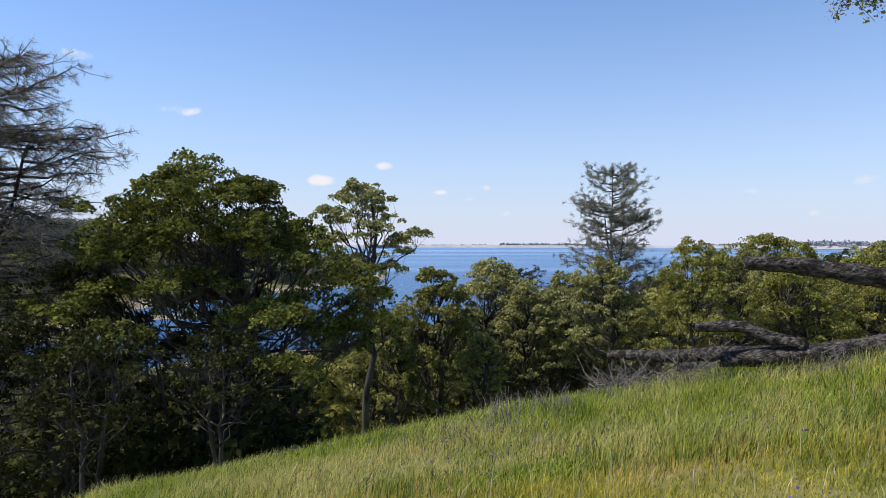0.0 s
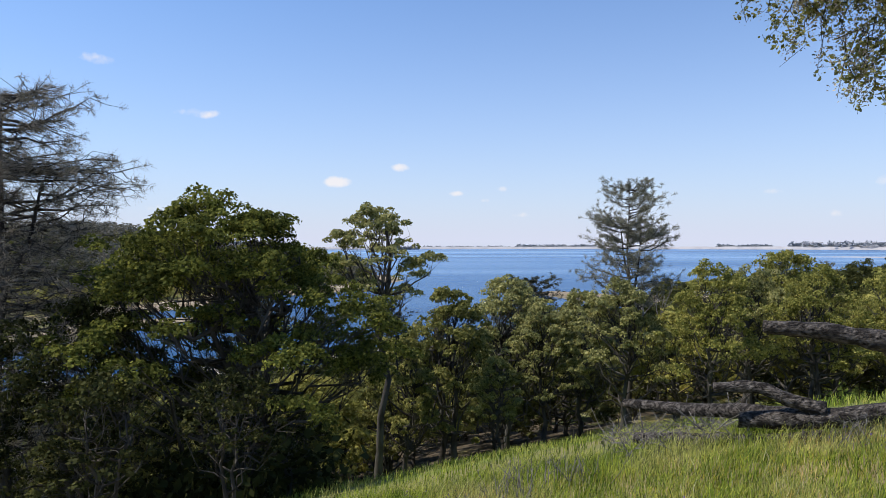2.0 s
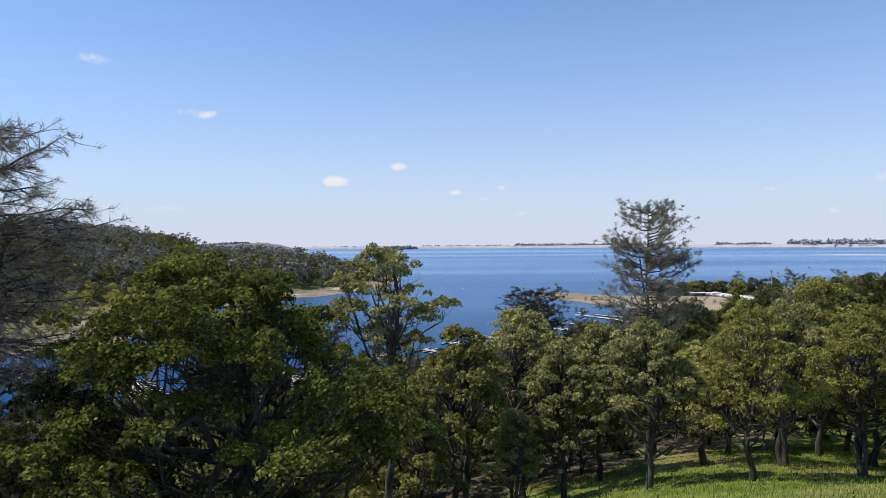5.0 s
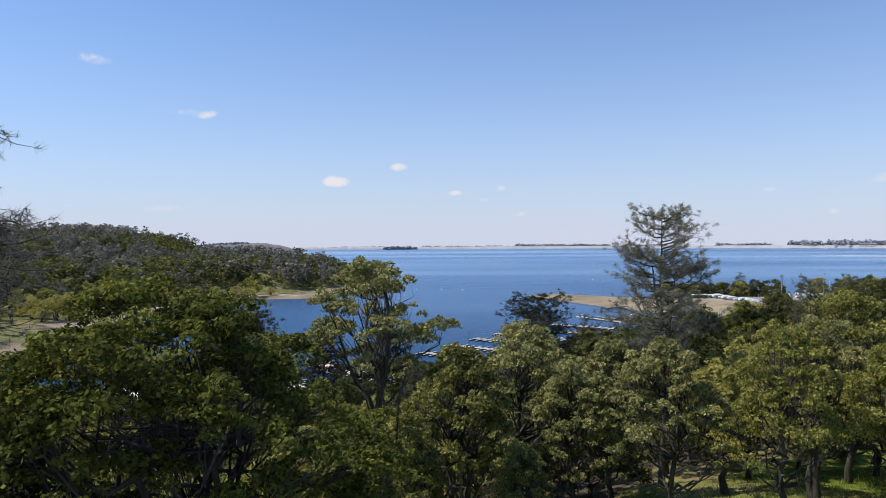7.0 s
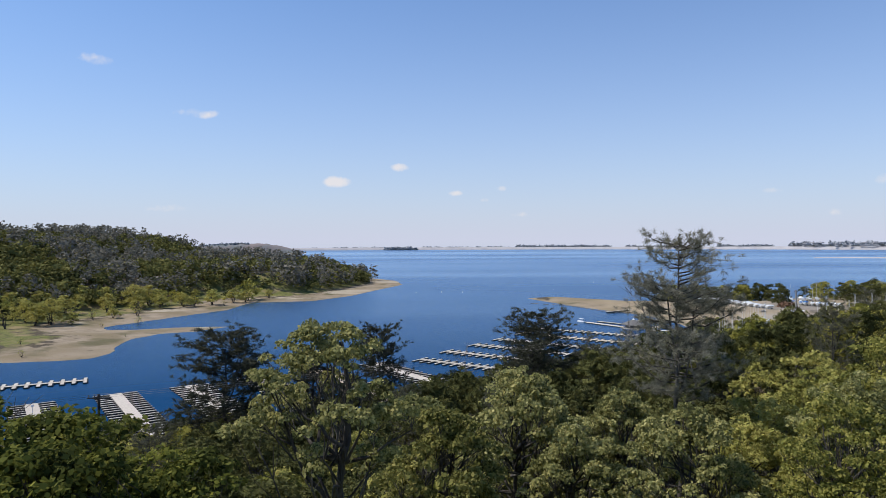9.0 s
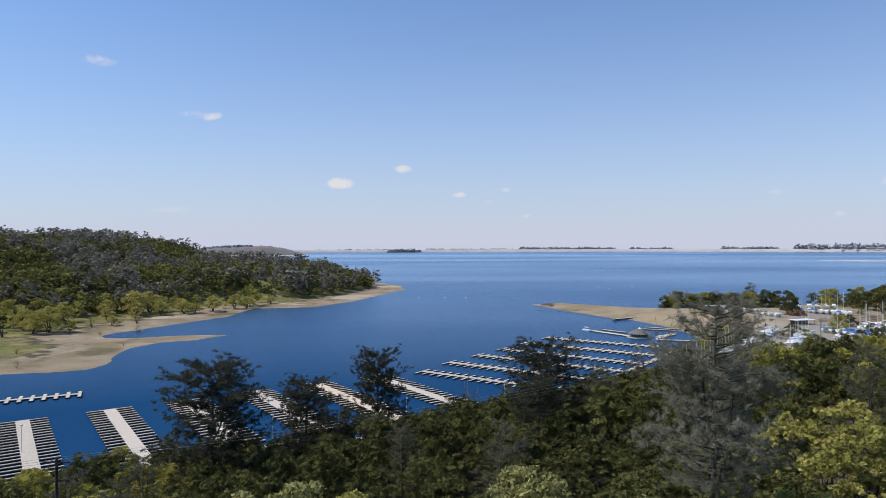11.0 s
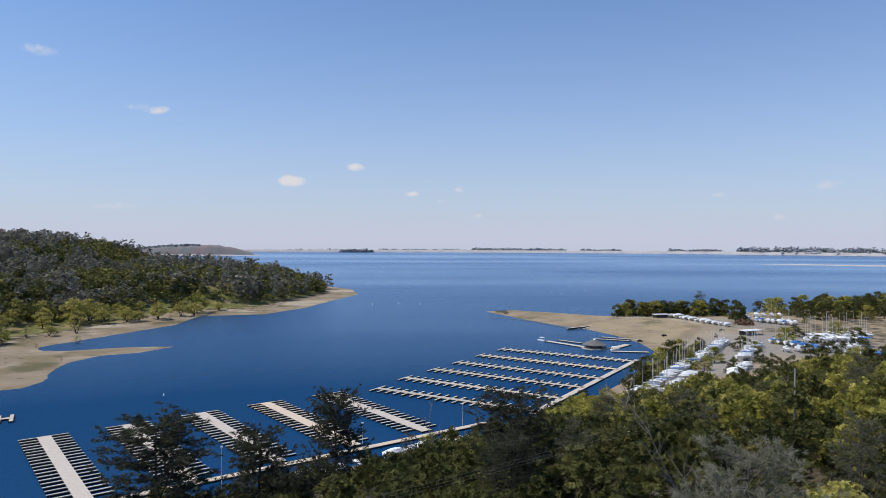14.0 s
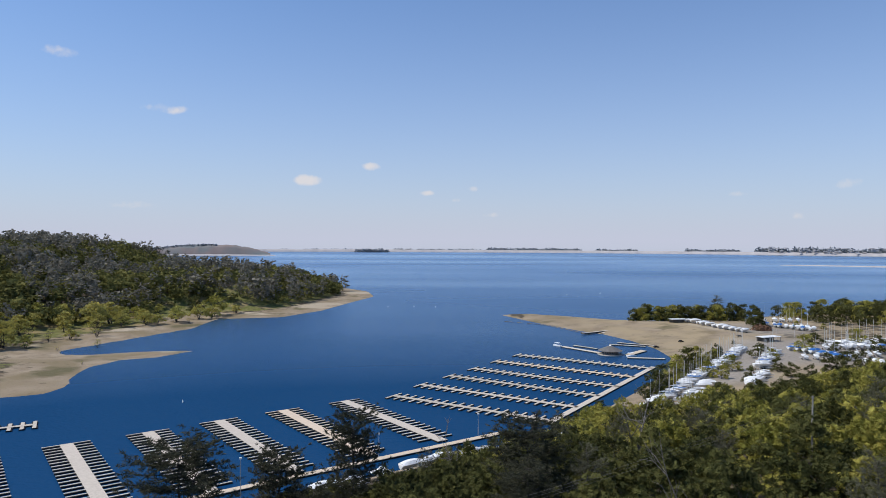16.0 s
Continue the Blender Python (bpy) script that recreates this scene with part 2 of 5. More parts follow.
white_paint = material("white_paint", (0.74, 0.74, 0.73), (0.84, 0.84, 0.83), 1.2, 0.35, vary=0.06, by="object")
tarp_blue = material("tarp_blue", (0.03, 0.12, 0.38), (0.05, 0.2, 0.5), 1.2, 0.5)
mast_metal = material("mast_metal", (0.62, 0.62, 0.6), (0.72, 0.72, 0.7), 2.0, 0.4, metal=0.3)
roof_grey = material("roof_grey", (0.125, 0.118, 0.11), (0.185, 0.175, 0.165), 1.2, 0.8)
dark_glass = material("dark_glass", (0.02, 0.025, 0.03), (0.03, 0.035, 0.04), 1.0, 0.15)
pole_wood = material("pole_wood", (0.26, 0.23, 0.2), (0.4, 0.37, 0.33), 4.0, 0.9, stretch=(1, 1, 0.1))


def ground_material():
    m = bpy.data.materials.new("ground")
    m.use_nodes = True
    n, l = m.node_tree.nodes, m.node_tree.links
    p = n["Principled BSDF"]
    p.inputs["Roughness"].default_value = 0.95
    p.inputs["Specular IOR Level"].default_value = 0.15
    geo = n.new("ShaderNodeNewGeometry")
    att = n.new("ShaderNodeAttribute")
    att.attribute_name = "cover"                       # r: grass, g: bare sand, b: asphalt
    sp = n.new("ShaderNodeSeparateColor")
    l.new(att.outputs["Color"], sp.inputs[0])

    def tex(s, d=6.0):
        t = n.new("ShaderNodeTexNoise")
        t.inputs["Scale"].default_value, t.inputs["Detail"].default_value = s, d
        l.new(geo.outputs["Position"], t.inputs["Vector"])
        return t.outputs["Fac"]

    def rng(f, lo, hi):
        r = n.new("ShaderNodeMapRange")
        r.inputs["From Min"].default_value, r.inputs["From Max"].default_value = lo, hi
        l.new(f, r.inputs["Value"])
        return r.outputs[0]

    def mix(f, a, b):
        x = n.new("ShaderNodeMix")
        x.data_type = "RGBA"
        for key, v in (("Factor", f), ("A", a), ("B", b)):
            if isinstance(v, tuple):
                x.inputs[key].default_value = (*v, 1)
            else:
                l.new(v, x.inputs[key])
        return x.outputs["Result"]

    def soft(w):
        a = n.new("ShaderNodeMath")
        a.operation = "ADD"
        l.new(w, a.inputs[0])
        l.new(rng(tex(0.12), 0.3, 0.7), a.inputs[1])
        return rng(a.outputs[0], 0.85, 1.15)

    litter = mix(rng(tex(0.8), 0.35, 0.65), (0.05, 0.04, 0.028), (0.115, 0.09, 0.06))
    grass = mix(rng(tex(0.25), 0.35, 0.65), (0.105, 0.115, 0.03), (0.185, 0.175, 0.06))
    xyz = n.new("ShaderNodeSeparateXYZ")
    l.new(geo.outputs["Position"], xyz.inputs[0])
    fresh = mix(rng(tex(0.6), 0.35, 0.65), (0.11, 0.125, 0.028), (0.23, 0.20, 0.075))   # spring grass of the hilltop
    worn = mix(rng(tex(1.6), 0.35, 0.65), (0.20, 0.15, 0.075), (0.34, 0.25, 0.13))       # dry, trodden turf
    fresh = mix(rng(tex(0.35), 0.42, 0.6), fresh, worn)
    lush = mix(rng(tex(0.6), 0.35, 0.65), (0.085, 0.125, 0.018), (0.18, 0.21, 0.04))       # meadow below the crest
    fresh = mix(rng(xyz.outputs[1], 28, 36), fresh, lush)
    grass = mix(rng(xyz.outputs[1], 110, 200), fresh, grass)
    grass = mix(rng(tex(0.05, 3), 0.5, 0.66), grass, (0.26, 0.20, 0.10))
    sand = mix(rng(tex(0.07), 0.35, 0.65), (0.235, 0.18, 0.118), (0.37, 0.295, 0.21))
    sand = mix(rng(tex(0.9), 0.52, 0.7), sand, (0.25, 0.20, 0.135))
    sand = mix(rng(tex(0.035, 4), 0.47, 0.62), sand, (0.225, 0.175, 0.105))
    sand = mix(rng(tex(0.022, 5), 0.56, 0.64), sand, (0.135, 0.115, 0.06))
    sand = mix(rng(tex(0.011, 8), 0.58, 0.62), sand, (0.40, 0.33, 0.24))
    dry = mix(rng(tex(0.05, 7), 0.4, 0.6), sand, (0.34, 0.265, 0.165))
    sand = mix(rng(xyz.outputs[0], 110, 175), sand, dry)
    tar = mix(rng(tex(0.6), 0.35, 0.65), (0.24, 0.21, 0.18), (0.33, 0.295, 0.255))
    col = mix(soft(sp.outputs[0]), litter, grass)
    col = mix(soft(sp.outputs[1]), col, sand)
    col = mix(sp.outputs[2], col, tar)
    l.new(col, p.inputs["Base Color"])
    b = n.new("ShaderNodeBump")
    b.inputs["Distance"].default_value = 0.15
    l.new(tex(3.0), b.inputs["Height"])
    l.new(b.outputs[0], p.inputs["Normal"])
    return m


def water_material():
    m = bpy.data.materials.new("lake_water")
    m.use_nodes = True
    n, l = m.node_tree.nodes, m.node_tree.links
    n.remove(n["Principled BSDF"])
    geo = n.new("ShaderNodeNewGeometry")

    def tex(scale, stretch, detail):
        mp = n.new("ShaderNodeMapping")
        mp.inputs["Scale"].default_value = stretch
        l.new(geo.outputs["Position"], mp.inputs["Vector"])
        t = n.new("ShaderNodeTexNoise")
        t.inputs["Scale"].default_value, t.inputs["Detail"].default_value = scale, detail
        l.new(mp.outputs[0], t.inputs["Vector"])
        return t.outputs["Fac"]

    def rng(f, lo, hi, a, b):
        r = n.new("ShaderNodeMapRange")
        for key, v in (("From Min", lo), ("From Max", hi), ("To Min", a), ("To Max", b)):
            r.inputs[key].default_value = v
        l.new(f, r.inputs["Value"])
        return r.outputs[0]

    wind = tex(1.0, (0.0005, 0.0016, 1), 2.5)                # broad streaks of ruffled and calm water
    ripple = tex(0.6, (0.7, 1.3, 1), 4.0)
    chop = n.new("ShaderNodeBump")
    chop.inputs["Distance"].default_value = 0.42
    l.new(ripple, chop.inputs["Height"])
    depth = n.new("ShaderNodeBsdfDiffuse")
    depth.inputs["Color"].default_value = (0.0045, 0.044, 0.120, 1)
    gloss = n.new("ShaderNodeBsdfGlossy")
    gloss.inputs["Color"].default_value = (0.76, 0.89, 1.0, 1)
    l.new(rng(wind, 0.4, 0.62, 0.18, 0.30), gloss.inputs["Roughness"])
    l.new(chop.outputs[0], gloss.inputs["Normal"])
    l.new(chop.outputs[0], depth.inputs["Normal"])
    graze = n.new("ShaderNodeLayerWeight")
    amount = n.new("ShaderNodeMath")
    amount.operation = "MULTIPLY"
    l.new(rng(graze.outputs["Facing"], 0.79, 0.99, 0.06, 0.84), amount.inputs[0])
    l.new(rng(wind, 0.38, 0.62, 1.15, 0.80), amount.inputs[1])
    surf = n.new("ShaderNodeMixShader")
    l.new(amount.outputs[0], surf.inputs[0])
    l.new(depth.outputs[0], surf.inputs[1])
    l.new(gloss.outputs[0], surf.inputs[2])
    l.new(surf.outputs[0], n["Material Output"].inputs["Surface"])
    return m


# ---- helpers ----
def mesh_of(name, verts, faces, mat, smooth=False):
    me = bpy.data.meshes.new(name)
    me.from_pydata([tuple(v) for v in verts], [], faces)
    me.materials.append(mat)
    if smooth:
        me.polygons.foreach_set("use_smooth", [True] * len(me.polygons))
    me.update()
    return me


def quads_mesh(name, v, mat, n=4):
    """A mesh of loose n-gons from an array of shape (count, n, 3)."""
    me = bpy.data.meshes.new(name)
    c = len(v)
    me.vertices.add(c * n)
    me.vertices.foreach_set("co", np.asarray(v, np.float32).ravel())
    me.loops.add(c * n)
    me.loops.foreach_set("vertex_index", np.arange(c * n, dtype=np.int32))
    me.polygons.add(c)
    me.polygons.foreach_set("loop_start", np.arange(0, c * n, n, dtype=np.int32))
    me.materials.append(mat)
    me.update(calc_edges=True)
    return me


def thing(name, label, category, group="", at=None, kind=""):
    ob = new(name)
    ob.empty_display_size = 0.5
    if at is not None:
        ob.matrix_world = at
    return tagged(ob, label, category, group, kind)


def child(name, me, parent, label=""):
    ob = new(name, me)
    ob.parent = parent
    if label:
        ob["label"] = label
    return ob


def part(name, bm, mat, parent, label=""):
    me = bpy.data.meshes.new(name)
    bm.to_mesh(me)
    bm.free()
    me.materials.append(mat)
    return child(name, me, parent, label)


def box(bm, x0, x1, y0, y1, z0, z1):
    r = bmesh.ops.create_cube(bm, size=1.0)
    bmesh.ops.transform(bm, verts=r["verts"], matrix=Matrix.Translation(((x0 + x1) / 2, (y0 + y1) / 2, (z0 + z1) / 2)) @ Matrix.Diagonal((x1 - x0, y1 - y0, z1 - z0, 1)))
    return r["verts"]


def tube(verts, faces, pts, radii, sides=6):
    """Adds a tapered tube along pts."""
    base = len(verts)
    pts = [Vector(p) for p in pts]
    for i, (p, r) in enumerate(zip(pts, radii)):
        d = (pts[min(i + 1, len(pts) - 1)] - pts[max(i - 1, 0)]).normalized()
        a = d.orthogonal().normalized() if abs(d.z) > 0.9 else d.cross(Vector((0, 0, 1))).normalized()
        b = d.cross(a)
        for k in range(sides):
            t = 2 * math.pi * k / sides
            verts.append(p + (a * math.cos(t) + b * math.sin(t)) * r)
    for i in range(len(pts) - 1):
        for k in range(sides):
            q = base + i * sides
            faces.append((q + k, q + (k + 1) % sides, q + sides + (k + 1) % sides, q + sides + k))
    faces.append(tuple(base + (len(pts) - 1) * sides + k for k in range(sides)))


def hash_noise(x, y, s):
    """A smooth, cheap pseudo-noise on arrays, about -1 to 1."""
    return (np.sin(x / s + 1.7 * np.sin(y / s * 0.73 + 0.4)) + np.sin(y / s * 1.13 + 1.3 * np.sin(x / s * 0.81 + 2.1)) + np.sin((x + y) / s * 0.61 + 0.9)) / 3


# ---- landform ----
SHORE = np.array([(-600, 60), (-300, 140), (-170, 193), (-110, 226), (-66, 253), (-40, 271), (-16, 290), (5, 305), (28, 319), (50, 336), (64, 352), (80, 376),
                  (107, 415), (132, 452), (152, 487), (160, 510), (168, 530), (170, 570), (163, 613), (149, 653), (131, 677), (106, 726), (73, 807), (108, 816),
                  (140, 800), (187, 765), (235, 756), (285, 762), (330, 776), (380, 806), (460, 836), (570, 880), (700, 960), (1500, 1300), (3500, 1400), (3500, -900), (-3000, -900), (-3000, 60)], float)
POINT = np.array([(-223, 405), (-211, 413), (-209, 430), (-222, 463), (-225, 490), (-218, 516), (-197, 527), (-181, 557), (-218, 552), (-252, 536), (-268, 537),
                  (-280, 552), (-268, 580), (-250, 628), (-227, 685), (-229, 735), (-227, 760), (-167, 777), (-134, 849), (-118, 930), (-91, 1050), (-110, 1150),
                  (-200, 1290), (-430, 1450), (-900, 1600), (-2500, 1700), (-3000, 1500), (-3000, 330), (-800, 300), (-430, 345), (-300, 385)], float)


def shore_distance(x, y, poly):
    """Signed distance to an outline: positive on the land."""
    best = np.full(x.shape, 1e9)
    inside = np.zeros(x.shape, bool)
    for (ax, ay), (bx, by) in zip(poly, np.roll(poly, -1, axis=0)):
        ex, ey = bx - ax, by - ay
        t = np.clip(((x - ax) * ex + (y - ay) * ey) / (ex * ex + ey * ey), 0, 1)
        best = np.minimum(best, np.hypot(x - ax - t * ex, y - ay - t * ey))
        cross = (ay > y) != (by > y)
        inside ^= cross & (x < ex * (y - ay) / (ey if ey else 1e-9) + ax)
    return np.where(inside, best, -best)


def bump_at(x, y, cx, cy, amp, s, p=2.0):
    return amp * np.exp(-(np.hypot(x - cx, y - cy) / s) ** p)


def step(a, b, v):
    t = np.clip((v - a) / (b - a), 0, 1)
    return t * t * (3 - 2 * t)


def land(x, y):
    """Height of the ground, and the two distances from the water."""
    d = shore_distance(x, y, SHORE)
    e = shore_distance(x, y, POINT)
    low = step(60, 130, x) * step(300, 380, y)                        # the flat boat yard and sandy spit
    slope = np.where(d < 120, 0.23 * d, 27.6 + 0.13 * (np.minimum(d, 300) - 120))
    flat = 0.10 * np.minimum(d, 70)
    z1 = slope * (1 - low) + flat * low
    z1 = z1 + bump_at(x, y, 11, 17, 13.8, 45, 3.0) + bump_at(x, y, 19, 31, 1.3, 11) + bump_at(x, y, 24, 74, 4.2, 26) + bump_at(x, y, 85, 150, 10, 70) * step(0, 60, d)
    z1 = np.where(d < 0, np.maximum(0.12 * d, -9), z1)
    crest = np.interp(x, [-900, -700, -560, -500, -455, -420, -360, -300, -200, -120], [50, 48, 42, 30, 13, 8, 7, 7, 5, 0])
    hill = 0.045 * np.minimum(e, 70) + step(60, 240, e) * crest + step(0, 70, e - np.interp(y, [700, 900], [88, 46])) * 20
    z2 = np.where(e < 0, np.maximum(0.10 * e, -9), hill)
    z = np.maximum(z1, z2)
    rough = hash_noise(x, y, 9.0) * 0.22 + hash_noise(x + 40, y, 2.6) * 0.06
    return z + rough * step(2, 25, np.maximum(d, e)), d, e


def ground_z(x, y):
    return float(land(np.array([float(x)]), np.array([float(y)]))[0][0])


def build_ground():
    def axis(lo, hi, n, centre, fine):
        u = np.linspace(-1, 1, n)
        k = 5.2
        s = np.sinh(k * u) / np.sinh(k)
        return centre + np.where(s < 0, s * (centre - lo), s * (hi - centre))
    xs = axis(-2800, 3000, 270, -5, 0)
    ys = np.unique(np.concatenate([np.linspace(-800, 0, 40), np.linspace(4, 60, 70), np.linspace(61, 330, 90), np.linspace(333, 860, 120), np.linspace(866, 1700, 50)]))
    X, Y = np.meshgrid(xs, ys)
    Z, d, e = land(X, Y)
    me = bpy.data.meshes.new("ground")
    nx, ny = len(xs), len(ys)
    idx = np.arange(nx * ny).reshape(ny, nx)
    f = np.stack([idx[:-1, :-1], idx[:-1, 1:], idx[1:, 1:], idx[1:, :-1]], -1).reshape(-1, 4)
    me.vertices.add(nx * ny)
    me.vertices.foreach_set("co", np.stack([X, Y, Z], -1).astype(np.float32).ravel())
    me.loops.add(f.size)
    me.loops.foreach_set("vertex_index", f.astype(np.int32).ravel())
    me.polygons.add(len(f))
    me.polygons.foreach_set("loop_start", np.arange(0, f.size, 4, dtype=np.int32))
    me.polygons.foreach_set("use_smooth", np.ones(len(f), bool))
    me.update(calc_edges=True)
    low = step(60, 130, X) * step(300, 380, Y)
    near = np.maximum(d, e)
    sand = np.maximum(1 - step(14, 40, near) * (1 - low * 0.0), 0)
    sand = np.where(e > -20, 1 - step(30, 62, e), sand)
    sand = np.where((low > 0.5), 1 - step(85, 130, d) * 0.45, sand)
    sand = np.where((d > 0) & (low <= 0.5), 1 - step(2, 7, d), sand)
    grass = np.where(e > 0, step(34, 62, e) * (1 - step(110, 150, e)) * 0.85, 0.0)
    grass = np.where((d > 0), step(160, 200, d) * (1 - step(40, 110, X) * 0.3) * 0.95, grass)
    tar = np.where((d > 8) & (low > 0.3), bump_at(X, Y, 190, 500, 1.0, 42, 4) + bump_at(X, Y, 165, 450, 1.0, 34, 4) + bump_at(X, Y, 260, 520, 1.0, 60, 4) + bump_at(X, Y, 290, 640, 0.8, 40, 4), 0)
    col = np.stack([grass, sand, np.clip(tar, 0, 1), np.ones_like(grass)], -1).astype(np.float32)
    attr = me.color_attributes.new("cover", "FLOAT_COLOR", "POINT")
    attr.data.foreach_set("color", col.ravel())
    me.materials.append(ground_material())
    tagged(new("ground", me), "grassy hillside, sandy shores and bare lakebed banks", "ground", kind="structure")


build_ground()
water_me = mesh_of("water", [(-4000, -200, 0), (4000, -200, 0), (4000, 4990, 0), (-4000, 4990, 0)], [(0, 1, 2, 3)], water_material())
tagged(new("water", water_me), "wide deep-blue reservoir lake with fine ripples", "lake", kind="structure")


# ---- trees ----
def leaf_cards(rng, centres, per, spread, size, flat=0.7, out=None):
    """Small leaves scattered round each centre, facing outwards and up: kite-shaped quads."""
    c = np.repeat(np.asarray(centres, float), per, axis=0)
    n = len(c)
    off = rng.normal(0, 1, (n, 3)) * np.array([1, 1, flat]) * np.repeat(np.asarray(spread, float) * np.ones(len(centres)), per)[:, None]
    p = c + off
    nrm = rng.normal(0, 0.5, (n, 3)) + np.array([0, 0, 0.3])
    if out is not None:
        nrm += np.repeat(np.asarray(out, float), per, axis=0) * 1.7
    nrm /= np.linalg.norm(nrm, axis=1, keepdims=True) + 1e-9
    a = np.cross(nrm, rng.normal(0, 1, (n, 3)))
    a /= np.linalg.norm(a, axis=1, keepdims=True) + 1e-9
    b = np.cross(a, nrm)
    s = size * rng.uniform(0.6, 1.35, (n, 1))
    return np.stack([p - a * s * 0.6, p + b * s * 0.38 - a * s * 0.05, p + a * s * 0.6, p - b * s * 0.38 - a * s * 0.05], 1)


def shell_leaves(rng, centres, radii, n, leaf, flat=0.78, under=-0.35, slim=0.42, up=0.32):
    """n leaves over the upper shells of many small rounded pads, facing outwards: kite-shaped quads."""
    centres, radii = np.asarray(centres, float), np.asarray(radii, float)
    i = rng.choice(len(centres), n, p=radii ** 2 / (radii ** 2).sum())
    u = rng.normal(0, 1, (n, 3))
    u /= np.linalg.norm(u, axis=1, keepdims=True)
    u[:, 2] = np.where(u[:, 2] < under, -u[:, 2], u[:, 2])
    p = centres[i] + u * np.array([1, 1, flat]) * (radii[i] * rng.uniform(0.45, 1.12, n) ** 0.6)[:, None]
    nrm = u * 0.7 + rng.normal(0, 0.6, (n, 3)) + np.array([-0.1, 0, up])
    nrm /= np.linalg.norm(nrm, axis=1, keepdims=True) + 1e-9
    a = np.cross(nrm, rng.normal(0, 1, (n, 3)))
    a /= np.linalg.norm(a, axis=1, keepdims=True) + 1e-9
    b = np.cross(a, nrm)
    s = leaf * rng.uniform(0.55, 1.3, (n, 1))
    return np.stack([p - a * s * 0.6, p + b * s * slim - a * s * 0.08, p + a * s * 0.6, p - b * s * slim - a * s * 0.08], 1)


def oak_parts(seed, height, radius, leaves, leaf, mat, lean=0.0, crown_from=0.32, stems=1, trunk_r=None, bare=0.0, lobes_n=24, twigs=True, sub=8, slim=0.42, low=0.8, pad=0.32, up=0.32):
    """An oak: crooked trunk and limbs, each limb bearing a lobe made of small rounded pads of leaves."""
    rng = np.random.default_rng(seed)
    verts, faces, pads, sizes = [], [], [], []
    trunk_r = trunk_r or height * 0.022
    lobes = []
    for k in range(lobes_n):
        u = (k + rng.uniform(0.1, 0.9)) / lobes_n
        t = k * 2.39996 + rng.uniform(-0.6, 0.6)
        zr = u ** low                                      # from the rim of the crown to its top
        rr = radius * 0.80 * math.sqrt(max(0.0, 1 - zr ** 2.2)) * rng.uniform(0.55, 1.12)
        hz = height * (crown_from + 0.10 + (0.78 - crown_from) * zr * rng.uniform(0.80, 1.04))
        lobes.append((np.array([math.cos(t) * rr, math.sin(t) * rr, hz]), radius * rng.uniform(0.20, 0.36) * (24 / lobes_n) ** 0.33))
    lobes.append((np.array([0.0, 0.0, height * 0.84]), radius * 0.3))
    for s in range(stems):
        t0 = rng.uniform(0, 2 * math.pi)
        lean_x, lean_y = (lean * math.cos(t0), lean * math.sin(t0)) if stems > 1 else (lean, lean * 0.3)
        top = np.array([lean_x * height * 0.5, lean_y * height * 0.5, height * (crown_from + 0.34)])
        base = np.array([math.cos(t0), math.sin(t0), 0]) * (trunk_r * 1.2 if stems > 1 else 0)
        wob = rng.normal(0, height * 0.014, (8, 3))
        pts = [base + (top - base) * f + wob[i] * (f > 0) for i, f in enumerate(np.linspace(0, 1, 8))]
        pts[0][2] = -0.6
        tube(verts, faces, pts, [trunk_r * (1.35 if i == 0 else 1 - 0.10 * i) for i in range(8)], 8 if twigs else 5)
        for c, r in lobes[s::stems]:
            low = max(2, min(6, int(7 * (c[2] / height - 0.22) / (crown_from + 0.34))))
            start = pts[min(7, low + int(rng.integers(0, 2)))]
            end = c + np.array([0, 0, -r * 0.1])
            kink = radius * 0.055
            q = [start] + [start * (1 - f) + end * f + rng.normal(0, kink, 3) + np.array([0, 0, -radius * 0.10 * math.sin(f * math.pi)]) for f in (0.22, 0.42, 0.62, 0.82)] + [end]
            r0 = trunk_r * rng.uniform(0.28, 0.48)
            tube(verts, faces, q, [r0, r0 * 0.82, r0 * 0.62, r0 * 0.44, r0 * 0.27, r0 * 0.1], 5 if twigs else 3)
            for k in range(sub):
                d = rng.normal(0, 1, 3)
                d /= np.linalg.norm(d)
                d[2] = abs(d[2]) - 0.35
                tip = c + d * r * np.array([1, 1, 0.75]) * rng.uniform(0.55, 0.95)
                if rng.uniform() >= bare:
                    pads.append(tip)
                    sizes.append(r * pad * rng.uniform(0.7, 1.4))
                if twigs and k % 2 == 0:
                    w = q[3] if rng.uniform() < 0.4 else q[4]
                    k1 = w * 0.5 + tip * 0.5 + rng.normal(0, r * 0.16, 3)
                    tube(verts, faces, [w, k1, tip], [r0 * 0.24, r0 * 0.15, r0 * 0.05], 3)
    cards = shell_leaves(rng, pads, sizes, leaves, leaf, slim=slim, up=up, under=-0.35 if up > 0.2 else -0.8)
    return mesh_of("trunk", verts, faces, bark, True), quads_mesh("crown", cards, mat)


